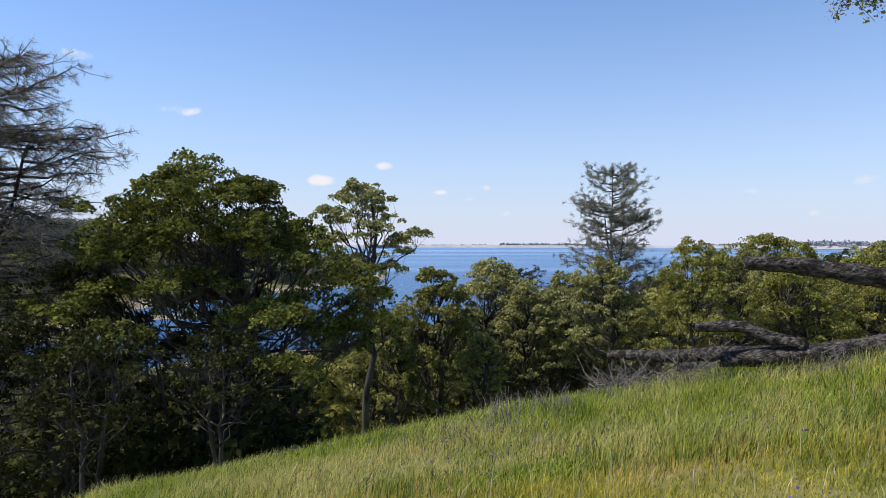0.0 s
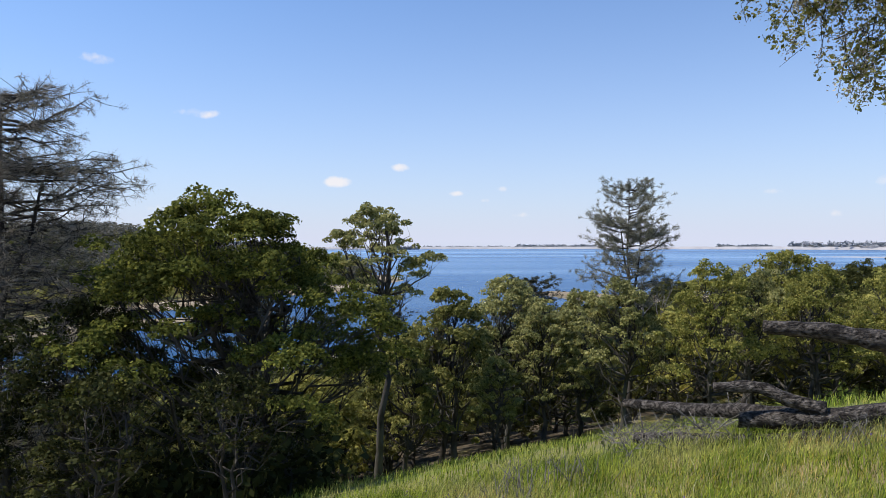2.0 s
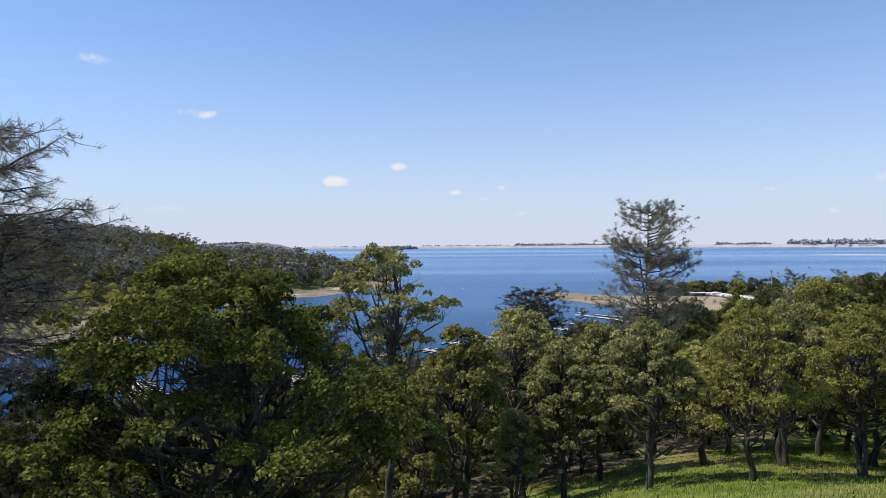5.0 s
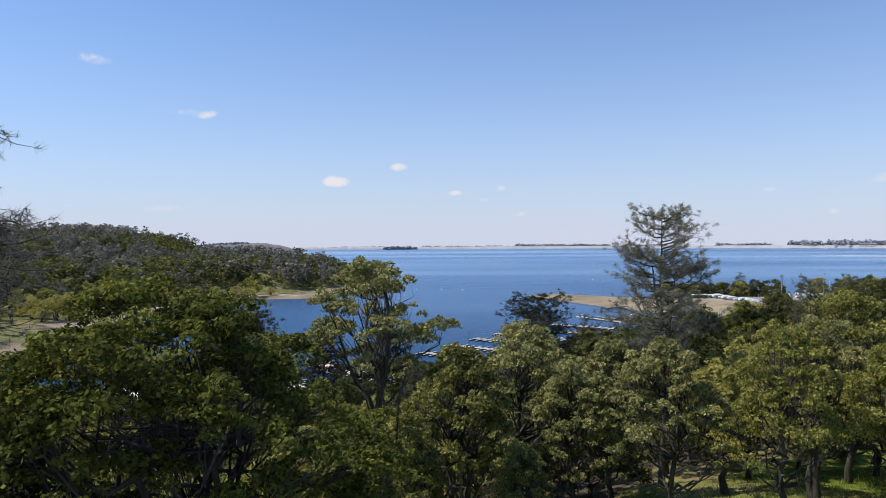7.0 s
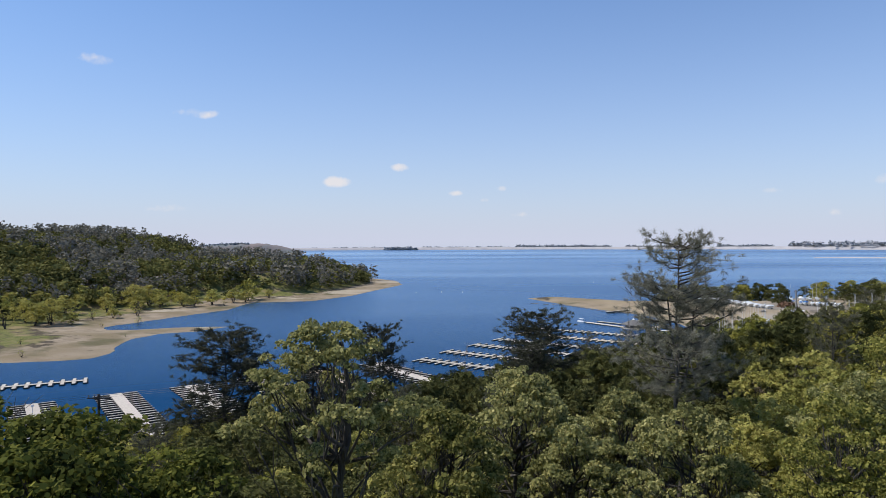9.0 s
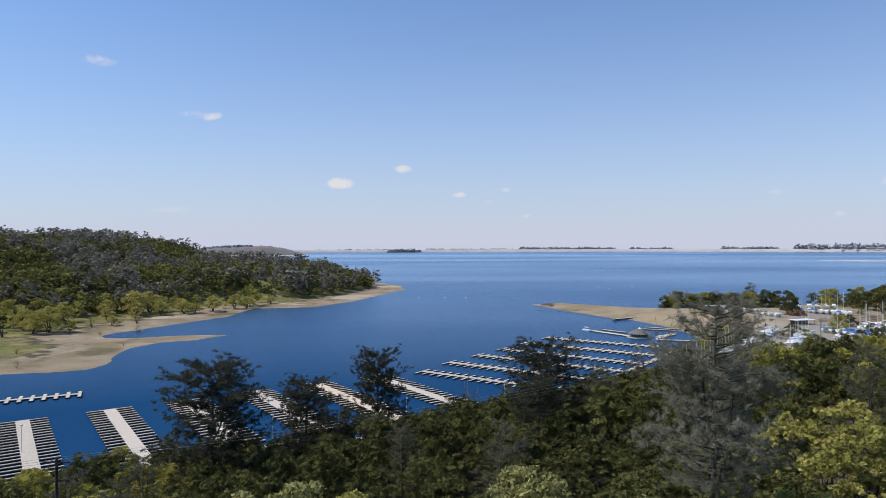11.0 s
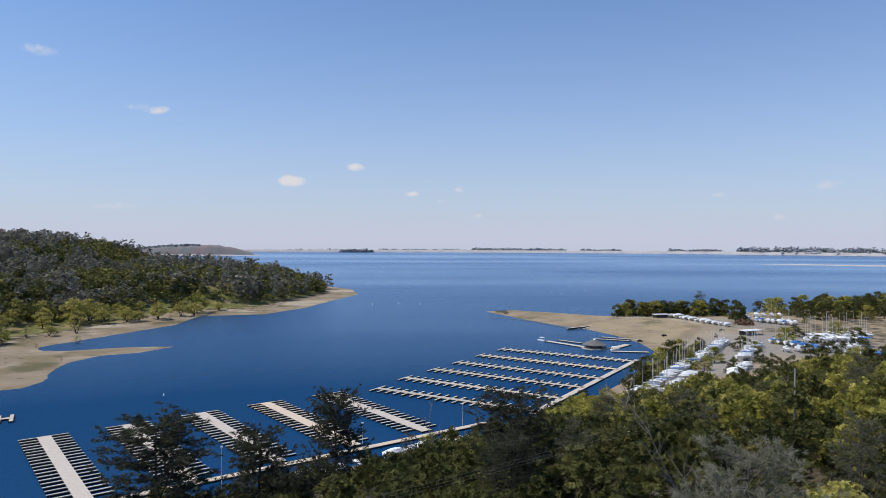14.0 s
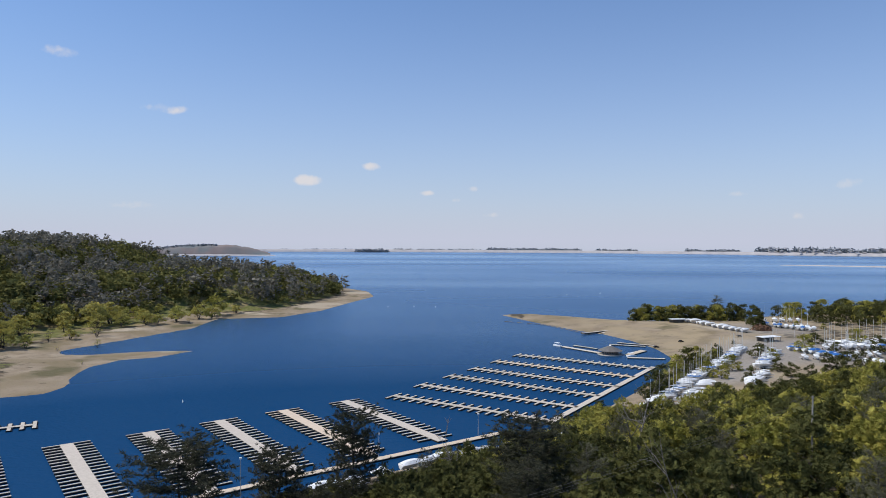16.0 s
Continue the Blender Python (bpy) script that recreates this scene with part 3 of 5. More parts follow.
def pine_parts(seed, height, radius, limbs_n, tufts, per, needle, crown_from=0.3, mat=None, fork=True, needle_w=0.04, droop=0.0, full=0.55, tuft_r=1.0):
    """A grey pine: forked trunk, upswept crooked limbs, and round tufts of long needles at the ends of the twigs."""
    rng = np.random.default_rng(seed)
    verts, faces, cen, dirs = [], [], [], []
    tr = height * 0.012
    wob = rng.normal(0, height * 0.007, (9, 2))
    main = [np.array([wob[i][0] * (i > 0), wob[i][1] * (i > 0), height * f - (0.6 if i == 0 else 0)]) for i, f in enumerate(np.linspace(0, 0.97, 9))]
    tube(verts, faces, main, [tr * (1.25 if i == 0 else 1 - 0.112 * i) for i in range(9)], 7)
    axes = [main]
    if fork:
        for k in range(2):
            t = rng.uniform(0, 6.28)
            o = np.array([math.cos(t), math.sin(t), 0])
            s = main[4 + k]
            reach = [(0.0, 0.0), (0.10, 0.04), (0.18, 0.10), (0.24, 0.18), (0.28, 0.28 - 0.07 * k)]
            f = [s + o * radius * a + np.array([0, 0, height * b]) for a, b in reach]
            tube(verts, faces, f, [tr * 0.5, tr * 0.42, tr * 0.32, tr * 0.22, tr * 0.08], 5)
            axes.append(f)
    for k in range(limbs_n):
        v = ((k + rng.uniform(0, 1)) / limbs_n) ** 0.9
        ax = axes[0]
        h = crown_from + (1 - crown_from) * v * 0.97
        if fork and h > 0.62 and rng.uniform() < 0.4:
            ax = axes[1 + k % 2]
        zs = [p[2] for p in ax]
        z = min(max(h * height, zs[0]), zs[-1])
        s = np.array([np.interp(z, zs, [p[0] for p in ax]), np.interp(z, zs, [p[1] for p in ax]), z])
        reach = radius * (1.0 - full * v ** 3) * min(1.0, 0.7 + 1.6 * v) * rng.uniform(0.45, 1.1) * (0.7 if ax is not main else 1)
        t = k * 2.39996 + rng.uniform(-0.7, 0.7)
        o = np.array([math.cos(t), math.sin(t), 0])
        rise = rng.uniform(0.0, 0.45) - droop * rng.uniform(0.2, 0.9) + 0.25 * v
        q = [s] + [s + o * reach * f + np.array([0, 0, reach * rise * f ** 1.8]) + rng.normal(0, 0.04, 3) * reach for f in (0.3, 0.55, 0.8, 1.0)]
        tube(verts, faces, q, [tr * 0.24, tr * 0.18, tr * 0.13, tr * 0.08, tr * 0.03], 4)
        for j in range(tufts):
            f = 0.22 + 0.78 * (j + rng.uniform(0, 1)) / tufts if j else 1.0
            i2 = f * 4
            k2 = min(int(i2), 3)
            b = q[k2] * (1 - i2 + k2) + q[k2 + 1] * (i2 - k2)
            d = o * rng.uniform(0.1, 0.8) + np.array([-o[1], o[0], 0]) * rng.normal(0, 0.8) + np.array([0, 0, rng.uniform(-0.2, 0.8) - 1.3 * droop * rng.uniform(0, 1)])
            ln = (0.20 * reach + 0.55) * rng.uniform(0.2, 1.4)
            c = b + d * ln
            bend = b * 0.5 + c * 0.5 + rng.normal(0, 0.08, 3)
            if j % 3 == 0 or droop:
                tube(verts, faces, [b, bend, c] if droop else [b, c], [tr * 0.07, tr * 0.05, tr * 0.03] if droop else [tr * 0.07, tr * 0.03], 3)
            cen.append(c)
            dirs.append(d / (np.linalg.norm(d) + 1e-9))
    cen, dirs = np.array(cen), np.array(dirs)
    n = len(cen) * per
    c = np.repeat(cen, per, axis=0)
    axis = np.repeat(dirs, per, axis=0)
    d = rng.normal(0, 1, (n, 3))
    d = d / np.linalg.norm(d, axis=1, keepdims=True) * 0.9 + axis * 0.6
    d /= np.linalg.norm(d, axis=1, keepdims=True)
    w = np.cross(d, rng.normal(0, 1, (n, 3)))
    w /= np.linalg.norm(w, axis=1, keepdims=True)
    ln = needle * rng.uniform(0.6, 1.2, (n, 1))
    c = c - axis * rng.uniform(0, 1, (n, 1)) * needle * 1.1 * tuft_r + rng.normal(0, needle * 0.12 * tuft_r, (n, 3))
    tri = np.stack([c - w * needle * needle_w, c + w * needle * needle_w, c + d * ln], 1)
    return mesh_of("trunk", verts, faces, bark, True), quads_mesh("crown", tri, mat or pine_needle, 3)


def tree(name, meshes, label, category, x, y, turn=0.0, size=1.0, group="", wide=1.0):
    ob = thing(name, label, category, group)
    child("trunk", meshes[0], ob)
    child("crown", meshes[1], ob)
    ob.matrix_world = pose(x, y, ground_z(x, y) - 0.1, 0, 0, turn) @ Matrix.Diagonal((size * wide, size * wide, size, 1))
    return ob


# the trees that stand close to the start
def tree_to(name, meshes, h0, label, category, x, y, top, turn=0.0, wide=1.0, group=""):
    """A tree sized so that its tip reaches the height top."""
    s = (top - ground_z(x, y)) / max(v.co.z for v in meshes[1].vertices)
    return tree(name, meshes, label, category, x, y, turn, s, group, wide)


tree_to("pine_tree", pine_parts(15, 22, 6.2, 190, 24, 20, 0.34, 0.26, pine_shade, needle_w=0.028, droop=0.55, full=0.5), 22, "tall grey pine with sparse drooping needles and bare twigs", "pine tree", -21.8, 45.5, 70.4, 40)
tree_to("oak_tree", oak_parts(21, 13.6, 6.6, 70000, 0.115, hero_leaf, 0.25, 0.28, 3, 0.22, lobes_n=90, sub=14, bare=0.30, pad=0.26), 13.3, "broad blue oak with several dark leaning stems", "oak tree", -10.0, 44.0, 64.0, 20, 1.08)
tree_to("oak_tree", oak_parts(22, 11.0, 4.4, 18000, 0.12, painted_shade_leaf, 0.15, 0.30, 2, 0.17, lobes_n=28, bare=0.2), 10.8, "dark oak with the shade of a larger oak painted into its leaves", "oak tree", -16.2, 42.5, 59.0, 70)
tree_to("oak_tree", oak_parts(23, 15.6, 3.2, 13000, 0.115, oak_leaf_pale, 0.05, 0.50, 1, 0.2, lobes_n=24, sub=10, bare=0.42, pad=0.28), 15.2, "slender oak with a forked trunk and thin crown", "oak tree", -4.9, 57.5, 63.9, 0)
tree_to("pine_tree", pine_parts(16, 27, 5.3, 100, 18, 34, 0.42, 0.48, needle_w=0.034, full=0.45), 23.6, "tall grey pine standing above the oaks", "pine tree", 17.8, 83.4, 68.2, 10)
# oaks below the crest, each with its own crown
for seed, x, y, top, rad, tone, stems in ((31, 5.2, 76.6, 58.2, 4.6, 2, 1), (32, -0.3, 68.0, 57.7, 4.2, 1, 2), (33, 18.2, 60.5, 60.1, 4.8, 0, 1), (34, 26.2, 62.0, 59.7, 5.0, 0, 2),
                                          (35, 12.7, 64.7, 58.6, 4.4, 2, 1), (36, -3.5, 62.0, 54.5, 3.8, 1, 1), (37, 3.0, 58.5, 53.6, 4.0, 1, 2), (38, 7.6, 68.8, 56.6, 3.8, 2, 1),
                                          (39, 34.0, 64.0, 60.0, 5.0, 0, 1), (40, 24.5, 69.0, 59.4, 4.6, 2, 2), (41, 11.5, 75.8, 57.0, 4.0, 2, 1), (42, 30.9, 76.9, 60.5, 5.0, 0, 1)):
    tree_to("oak_tree", oak_parts(seed, 12.5, rad, 18000, 0.16, (oak_leaf, oak_leaf_mid, oak_leaf_pale)[tone], 0.15, 0.25, stems, 0.24, lobes_n=48, sub=12, bare=0.15, pad=0.28), 12.5,
            ("sunlit blue oak with crooked dark limbs", "darker oak with crooked limbs in deep shade", "pale grey-green oak with crooked dark limbs")[tone], "oak tree", x, y, top, seed * 50, 0.9, "oaks below the crest")

OAKS = [oak_parts(100 + k, 11, 4.9, 5200, 0.34, (oak_twig, oak_twig_mid, oak_twig_dark)[k % 3], 0.12, 0.26, 1 + k % 2, lobes_n=32, sub=10, slim=0.5) for k in range(6)]
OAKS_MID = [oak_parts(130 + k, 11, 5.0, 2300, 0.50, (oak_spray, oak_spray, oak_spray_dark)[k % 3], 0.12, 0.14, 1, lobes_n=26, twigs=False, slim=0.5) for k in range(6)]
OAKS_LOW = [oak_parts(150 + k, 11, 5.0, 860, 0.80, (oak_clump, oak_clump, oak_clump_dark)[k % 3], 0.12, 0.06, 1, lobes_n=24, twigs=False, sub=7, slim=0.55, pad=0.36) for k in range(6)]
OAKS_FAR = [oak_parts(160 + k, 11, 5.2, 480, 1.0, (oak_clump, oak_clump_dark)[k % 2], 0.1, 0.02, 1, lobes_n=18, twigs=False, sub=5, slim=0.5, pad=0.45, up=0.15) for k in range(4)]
PINES = [pine_parts(200 + k, 19, 4.6, 64, 12, 26, 0.40, 0.2, pine_mid, needle_w=0.05) for k in range(3)]
SHADE = [oak_parts(170 + k, 11, 4.2, 2200, 0.23, painted_shade_leaf, 0.2, 0.32, 2, 0.17, lobes_n=26, bare=0.5) for k in range(3)]
DARK_PINES = [pine_parts(210 + k, 19, 5.0, 96, 14, 26, 0.44, 0.22, pine_dark, needle_w=0.075, full=0.5) for k in range(2)]
OAK_LABELS = ("green oak with a rounded crown on the slope", "sunlit oak with a full leafy crown on the slope", "darker oak with a dense crown on the slope")

rng = np.random.default_rng(5)
placed = [(-12, 43), (-17, 42), (-6, 57), (18, 83), (-23, 45), (5, 77), (0, 68), (18, 60), (26, 62), (13, 65), (-3, 62), (3, 58), (8, 69), (34, 64), (24, 69), (11, 76), (31, 77)]


def room(x, y, r):
    return all((x - a) ** 2 + (y - b) ** 2 > r * r for a, b in placed)


def scatter(n, xr, yr, gap, pick, accept=lambda x, y, d: True, tries=9000):
    px, py = rng.uniform(*xr, tries), rng.uniform(*yr, tries)
    pd = land(px, py)[1]
    made = 0
    for x, y, d in zip(px, py, pd):
        if made >= n:
            break
        if not accept(x, y, d) or not room(x, y, gap):
            continue
        placed.append((x, y))
        pick(x, y)
        made += 1
    return made


def put_oak(x, y, lo=0.8, hi=1.2, pool=None):
    k = int(rng.integers(0, 6))
    if -42 < x < 36 and 84 < y < 175 and k % 3 != 2 and rng.uniform() < 0.85:      # mostly darker crowns in this part of the slope
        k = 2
    tree("oak_tree", (pool or OAKS)[k % len(pool or OAKS)], OAK_LABELS[k % 3], "oak tree", x, y, rng.uniform(0, 360), rng.uniform(lo, hi), "oaks on the slope", rng.uniform(0.95, 1.2))


def put_pine(x, y, lo=0.8, hi=1.1):
    tree("pine_tree", PINES[int(rng.integers(0, 3))], "grey pine with a thin see-through crown", "pine tree", x, y, rng.uniform(0, 360), rng.uniform(lo, hi), "grey pines")


for x, y, top, wide in ((-19.6, 193.4, 48, 1.0), (-45, 158.5, 51.5, 1.5), (-31.7, 174, 45, 1.25), (-24, 168, 40, 1.2), (15.7, 163.3, 54.3, 1.5), (13, 150, 50, 1.3)):
    placed.append((x, y))
    tree_to("pine_tree", DARK_PINES[int(x) % 2], 18.6, "dark dense pine standing over the marina shore", "pine tree", x, y, top, x * 31, wide, "pines")
for x, y, top, wide in ((60, 205, 45, 0.9), (34, 60.5, 58, 0.8), (24, 158, 50, 1.1)):
    placed.append((x, y))
    tree_to("pine_tree", PINES[int(x) % 3], 18.6, "grey pine with a thin see-through crown", "pine tree", x, y, top, x * 31, wide, "grey pines")


def in_view(x, y, margin=12):
    return abs(x) < 0.68 * max(y - 14, 0) + margin


woods = []                                              # trees of the lower slope, joined further down


def note_tree(x, y, lo, hi):
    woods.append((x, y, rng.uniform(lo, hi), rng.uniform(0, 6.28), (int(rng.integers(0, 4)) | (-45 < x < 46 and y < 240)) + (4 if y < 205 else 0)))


def pool_at(y):
    return OAKS if y < 74 else OAKS_MID if y < 125 else OAKS_LOW


scatter(40, (-44, -7), (33, 66), 3.0, lambda x, y: tree("oak_tree", SHADE[int(rng.integers(0, 3))], "thin oak with many dark bare limbs and deep shade painted into its leaves", "oak tree", x, y, rng.uniform(0, 360), rng.uniform(0.46, 0.66) + (0.22 if y > 48 else 0), "oaks on the slope"), lambda x, y, d: x < -0.25 * (y - 12) + 1)
scatter(44, (-62, -9), (47, 92), 4.8, lambda x, y: put_oak(x, y, 0.8, 1.15, pool_at(y)), lambda x, y, d: in_view(x, y) and not (-8 < x and y < 62))
scatter(30, (-8, 62), (66, 92), 6.2, lambda x, y: put_oak(x, y, 0.85, 1.15, pool_at(y)), lambda x, y, d: in_view(x, y))
scatter(7, (30, 60), (52, 70), 8.0, lambda x, y: put_oak(x, y, 0.8, 1.05, OAKS_MID), lambda x, y, d: in_view(x, y) and x > 0.55 * (y - 14))
scatter(90, (-90, 90), (90, 126), 6.4, lambda x, y: put_oak(x, y, 0.8, 1.15, OAKS_MID) if rng.uniform() < 0.94 else put_pine(x, y, 0.7, 0.95), lambda x, y, d: d > 12 and in_view(x, y, 2) and not (x < -50 and d < 40), 20000)
scatter(14, (-60, 100), (128, 230), 14, lambda x, y: put_pine(x, y, 0.6, 0.9), lambda x, y, d: d > 20 and in_view(x, y, 0))
scatter(330, (-110, 150), (126, 200), 7.0, lambda x, y: note_tree(x, y, 0.85, 1.4), lambda x, y, d: d > (46 if x < 0 else 12) and abs(x) < 0.68 * (y - 36) + 10, 26000)
scatter(230, (-50, 95), (180, 350), 7.0, lambda x, y: note_tree(x, y, 0.7, 1.15), lambda x, y, d: (46 if x < 0 else 34 if x < 20 else 21 if x < 52 else 6) < d < 95 and x > -48, 24000)
scatter(280, (50, 330), (170, 480), 7.4, lambda x, y: note_tree(x, y, 0.8, 1.35),
        lambda x, y, d: d > 7 and x < 0.70 * (y - 30) + 12 and y < 312 + (x - 60) * 0.5, 24000)


# ---- the far side of the marina ----
OAKS_YARD = [oak_parts(180 + k, 11, 5.4, 1100, 0.85, (oak_clump_dark, oak_clump, oak_clump_dark)[k % 3], 0.1, -0.04, 1, lobes_n=15, twigs=False, sub=7, slim=0.5, low=1.1, pad=0.5, up=0.08) for k in range(4)]
for k in range(34):
    u = k / 33
    put_oak(196 + 108 * u + rng.normal(0, 2), 716 + 12 * math.sin(u * 5) + rng.normal(0, 6) + 14 * u, 1.1, 1.75, OAKS_YARD)
for x, y, s in ((161, 449, 1.0), (182, 461, 1.0), (217, 500, 1.0), (255, 511, 1.2), (228, 437, 1.1), (237, 436, 1.3), (254, 447, 1.1), (201, 428, 0.8), (315, 549, 1.2), (284, 551, 0.9), (220, 489, 0.7), (112, 397, 1.4), (123, 418, 1.3), (136, 436, 1.3), (166, 496, 1.2), (176, 503, 1.1), (210, 423, 0.8), (203, 447, 0.8), (175, 422, 0.9), (166, 439, 0.8), (276, 512, 0.7), (304, 509, 1.2), (284, 641, 1.4), (226, 560, 0.3), (319, 644, 0.7), (339, 637, 0.5), (153, 477, 1.1), (234, 406, 1.0), (287, 655, 1.7), (294, 668, 1.5)):
    put_oak(x, y, s * 0.95, s * 1.05, OAKS_YARD)
scatter(64, (352, 540), (655, 830), 12, lambda x, y: put_oak(x, y, 1.2, 1.75, OAKS_YARD), lambda x, y, d: d > 10 and x > 352 + (700 - y) * 0.25)
for k in range(30):
    u = k / 29
    put_oak(108 + 92 * u + rng.normal(0, 1), 392 + 132 * u + rng.normal(0, 1), 0.5, 0.78, OAKS_YARD)
tree_to("pine_tree", PINES[0], 18.6, "tall dark grey tree over the yard", "pine tree", 283, 730, ground_z(283, 730) + 27, 10, 1.2, "grey pines")

# ---- the wooded point across the water ----
WILLOWS = [oak_parts(300 + k, 8, 3.8, 700, 0.8, willow_leaf, 0.3, 0.12, 3, 0.2, lobes_n=13, sub=5, slim=0.5, low=1.1, pad=0.5, up=0.1) for k in range(3)]
BARE = [oak_parts(310 + k, 8, 3.4, 170, 0.6, willow_leaf, 0.3, 0.10, 3, 0.16, 0.55, 12) for k in range(2)]
WILLOW_AT = [(-384, 560, 13.5), (-352, 640, 12.5), (-332, 655, 14.0), (-322, 636, 10.5), (-306, 662, 12.0), (-292, 676, 13.0), (-284, 706, 13.5), (-268, 700, 10.0), (-246, 752, 14.5), (-236, 762, 13.0), (-310, 560, 9.5), (-298, 600, 8.5), (-360, 540, 12.0), (-222, 800, 9.5), (-370, 576, 20.5), (-369, 612, 17.0), (-323, 554, 19.6), (-361, 662, 13.7), (-343, 673, 17.1), (-315, 672, 21.3), (-309, 691, 19.7), (-301, 700, 15.5), (-275, 692, 13.1), (-299, 780, 9.9), (-257, 721, 16.0), (-346, 557, 17.5), (-345, 609, 16.4), (-329, 542, 15.3)]
BARE_AT = [(-321, 581, 16.0), (-308, 587, 9.2), (-244, 717, 5.7), (-287, 621, 13.7), (-261, 570, 8.0), (-282, 552, 3.9), (-337, 521, 16.3), (-278, 449, 4.2), (-254, 413, 4.4), (-235, 496, 2.3)]
SHRUB_AT = [(-302, 735, 12.9), (-265, 796, 19.0), (-239, 781, 22.3), (-176, 930, 5.9), (-173, 965, 14.6)]
for k, (x, y, h, kind) in enumerate([(*p, i) for i, at in enumerate((WILLOW_AT, BARE_AT, SHRUB_AT)) for p in at]):
    pool, lab = ((WILLOWS, "yellow-green willow bush on the lake shore"), (BARE, "nearly bare grey-brown shrub on the lake shore"), (OAKS_FAR, "green rounded shrub on the lake shore"))[kind]
    tree("willow_bush", pool[k % len(pool)], lab, "bush", x, y, k * 67, h / 7.2 if kind < 2 else h / 10, "willows on the shore", 1.25)
tree("oak_tree", OAKS_FAR[1], "dark rounded tree at the end of the point", "oak tree", -171, 1150, 0, 2.5, "", 0.85)


def crown_cards(r, h, w, m, size):
    """The leaf cards of one small far crown: several rounded lobes."""
    k = 7
    la = np.arange(k) * 2.4 + r.uniform(0, 1, k)
    lz = np.linspace(0.35, 0.74, k)
    lr = w * 0.62 * np.sqrt(np.maximum(0, 1.02 - (lz / 0.78) ** 4))
    centre = np.stack([np.cos(la) * lr, np.sin(la) * lr, h * lz], -1)
    u = r.normal(0, 1, (m, 3))
    u /= np.linalg.norm(u, axis=1, keepdims=True)
    u[:, 2] = np.abs(u[:, 2]) * 1.1 - 0.35
    return leaf_cards(r, centre[r.integers(0, k, m)] + u * w * 0.42, 1, 0.15, size, 0.7, u)


def wood_mass(n, seed):
    """The far woods of the point: crowns side by side."""
    r = np.random.default_rng(seed)
    x, y = r.uniform(-1000, -120, n * 9), r.uniform(560, 1330, n * 9)
    z, d, e = land(x, y)
    ok = (e > np.interp(y, [540, 600, 670, 740, 830, 890, 1040, 1150], [70, 98, 108, 100, 84, 62, 50, 34]) + 9 * np.sin(x / 23) + r.uniform(-6, 6, len(x))) & (np.abs(x) < 0.70 * y + 25) & (e < 480)
    order = np.flatnonzero(ok)
    order = order[np.argsort(y[order] * 0.0 + r.uniform(0, 1, len(order)) * (0.3 + y[order] / 1400))][:n]
    oaks, pines = [], []
    for k in range(9):                                     # a few crowns of each kind, one metre high
        la = np.arange(9) * 2.4 + r.uniform(0, 1, 9)
        lz = np.linspace(0.34, 0.80, 9)
        lr = 0.46 * np.sqrt(np.maximum(0.02, 1.0 - (lz / 0.84) ** 3)) * r.uniform(0.6, 1.1, 9)
        oaks.append(shell_leaves(r, np.stack([np.cos(la) * lr, np.sin(la) * lr, lz], -1), r.uniform(0.15, 0.25, 9), 92, 0.16, 1.0, -0.8, 0.5, 0.05))
        la = np.arange(13) * 2.4 + r.uniform(0, 1, 13)
        lz = np.linspace(0.30, 0.93, 13)
        lr = 0.19 * np.sqrt(np.maximum(0.02, 1.0 - ((lz - 0.4) / 0.6) ** 2)) * r.uniform(0.4, 1.1, 13)
        pines.append(shell_leaves(r, np.stack([np.cos(la) * lr, np.sin(la) * lr, lz], -1), r.uniform(0.06, 0.11, 13), 70, 0.095, 1.0, -0.8, 0.5, 0.05))
    out_o, out_p = [], []
    for a, b, c in zip(x[order], y[order], z[order]):
        pine = r.uniform() < 0.28 + 0.45 * math.sin(a / 41 + 1.3 * math.sin(b / 57)) * math.sin(b / 63)
        h = r.uniform(10, 17) if not pine else r.uniform(14, 29)
        t = r.uniform(0, 6.28)
        wide = h * (r.uniform(0.95, 1.35) if not pine else r.uniform(1.0, 1.5))
        turn = np.array([[math.cos(t) * wide, -math.sin(t) * wide, 0], [math.sin(t) * wide, math.cos(t) * wide, 0], [0, 0, h]])
        (out_p if pine else out_o).append((pines if pine else oaks)[int(r.integers(0, 9))] @ turn.T + np.array([a, b, c - 0.5]))
    return np.concatenate(out_o), np.concatenate(out_p)


wo, wp = wood_mass(3300, 8)
tagged(new("far_woods", quads_mesh("far_woods", wo, oak_leaf_far)), "dense mixed oak woods covering the far point", "woods", kind="stuff")
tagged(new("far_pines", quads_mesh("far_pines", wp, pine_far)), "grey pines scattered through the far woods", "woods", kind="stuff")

# low brush under the oaks of the slope
rn = np.random.default_rng(15)
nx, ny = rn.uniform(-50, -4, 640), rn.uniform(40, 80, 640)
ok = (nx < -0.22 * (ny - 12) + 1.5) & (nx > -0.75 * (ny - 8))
# shrubs that fill the left woods, with the shade in their leaf colour
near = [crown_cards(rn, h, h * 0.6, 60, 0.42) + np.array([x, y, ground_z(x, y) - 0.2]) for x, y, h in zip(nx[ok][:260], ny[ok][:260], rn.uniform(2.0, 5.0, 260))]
tagged(new("understorey", quads_mesh("understorey", np.concatenate(near), painted_shade_leaf)), "dark understorey shrubs with the shade of the oaks painted in", "brush", kind="stuff")
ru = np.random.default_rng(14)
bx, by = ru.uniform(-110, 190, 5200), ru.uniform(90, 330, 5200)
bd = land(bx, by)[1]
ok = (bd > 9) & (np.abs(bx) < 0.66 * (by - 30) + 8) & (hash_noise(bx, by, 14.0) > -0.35)
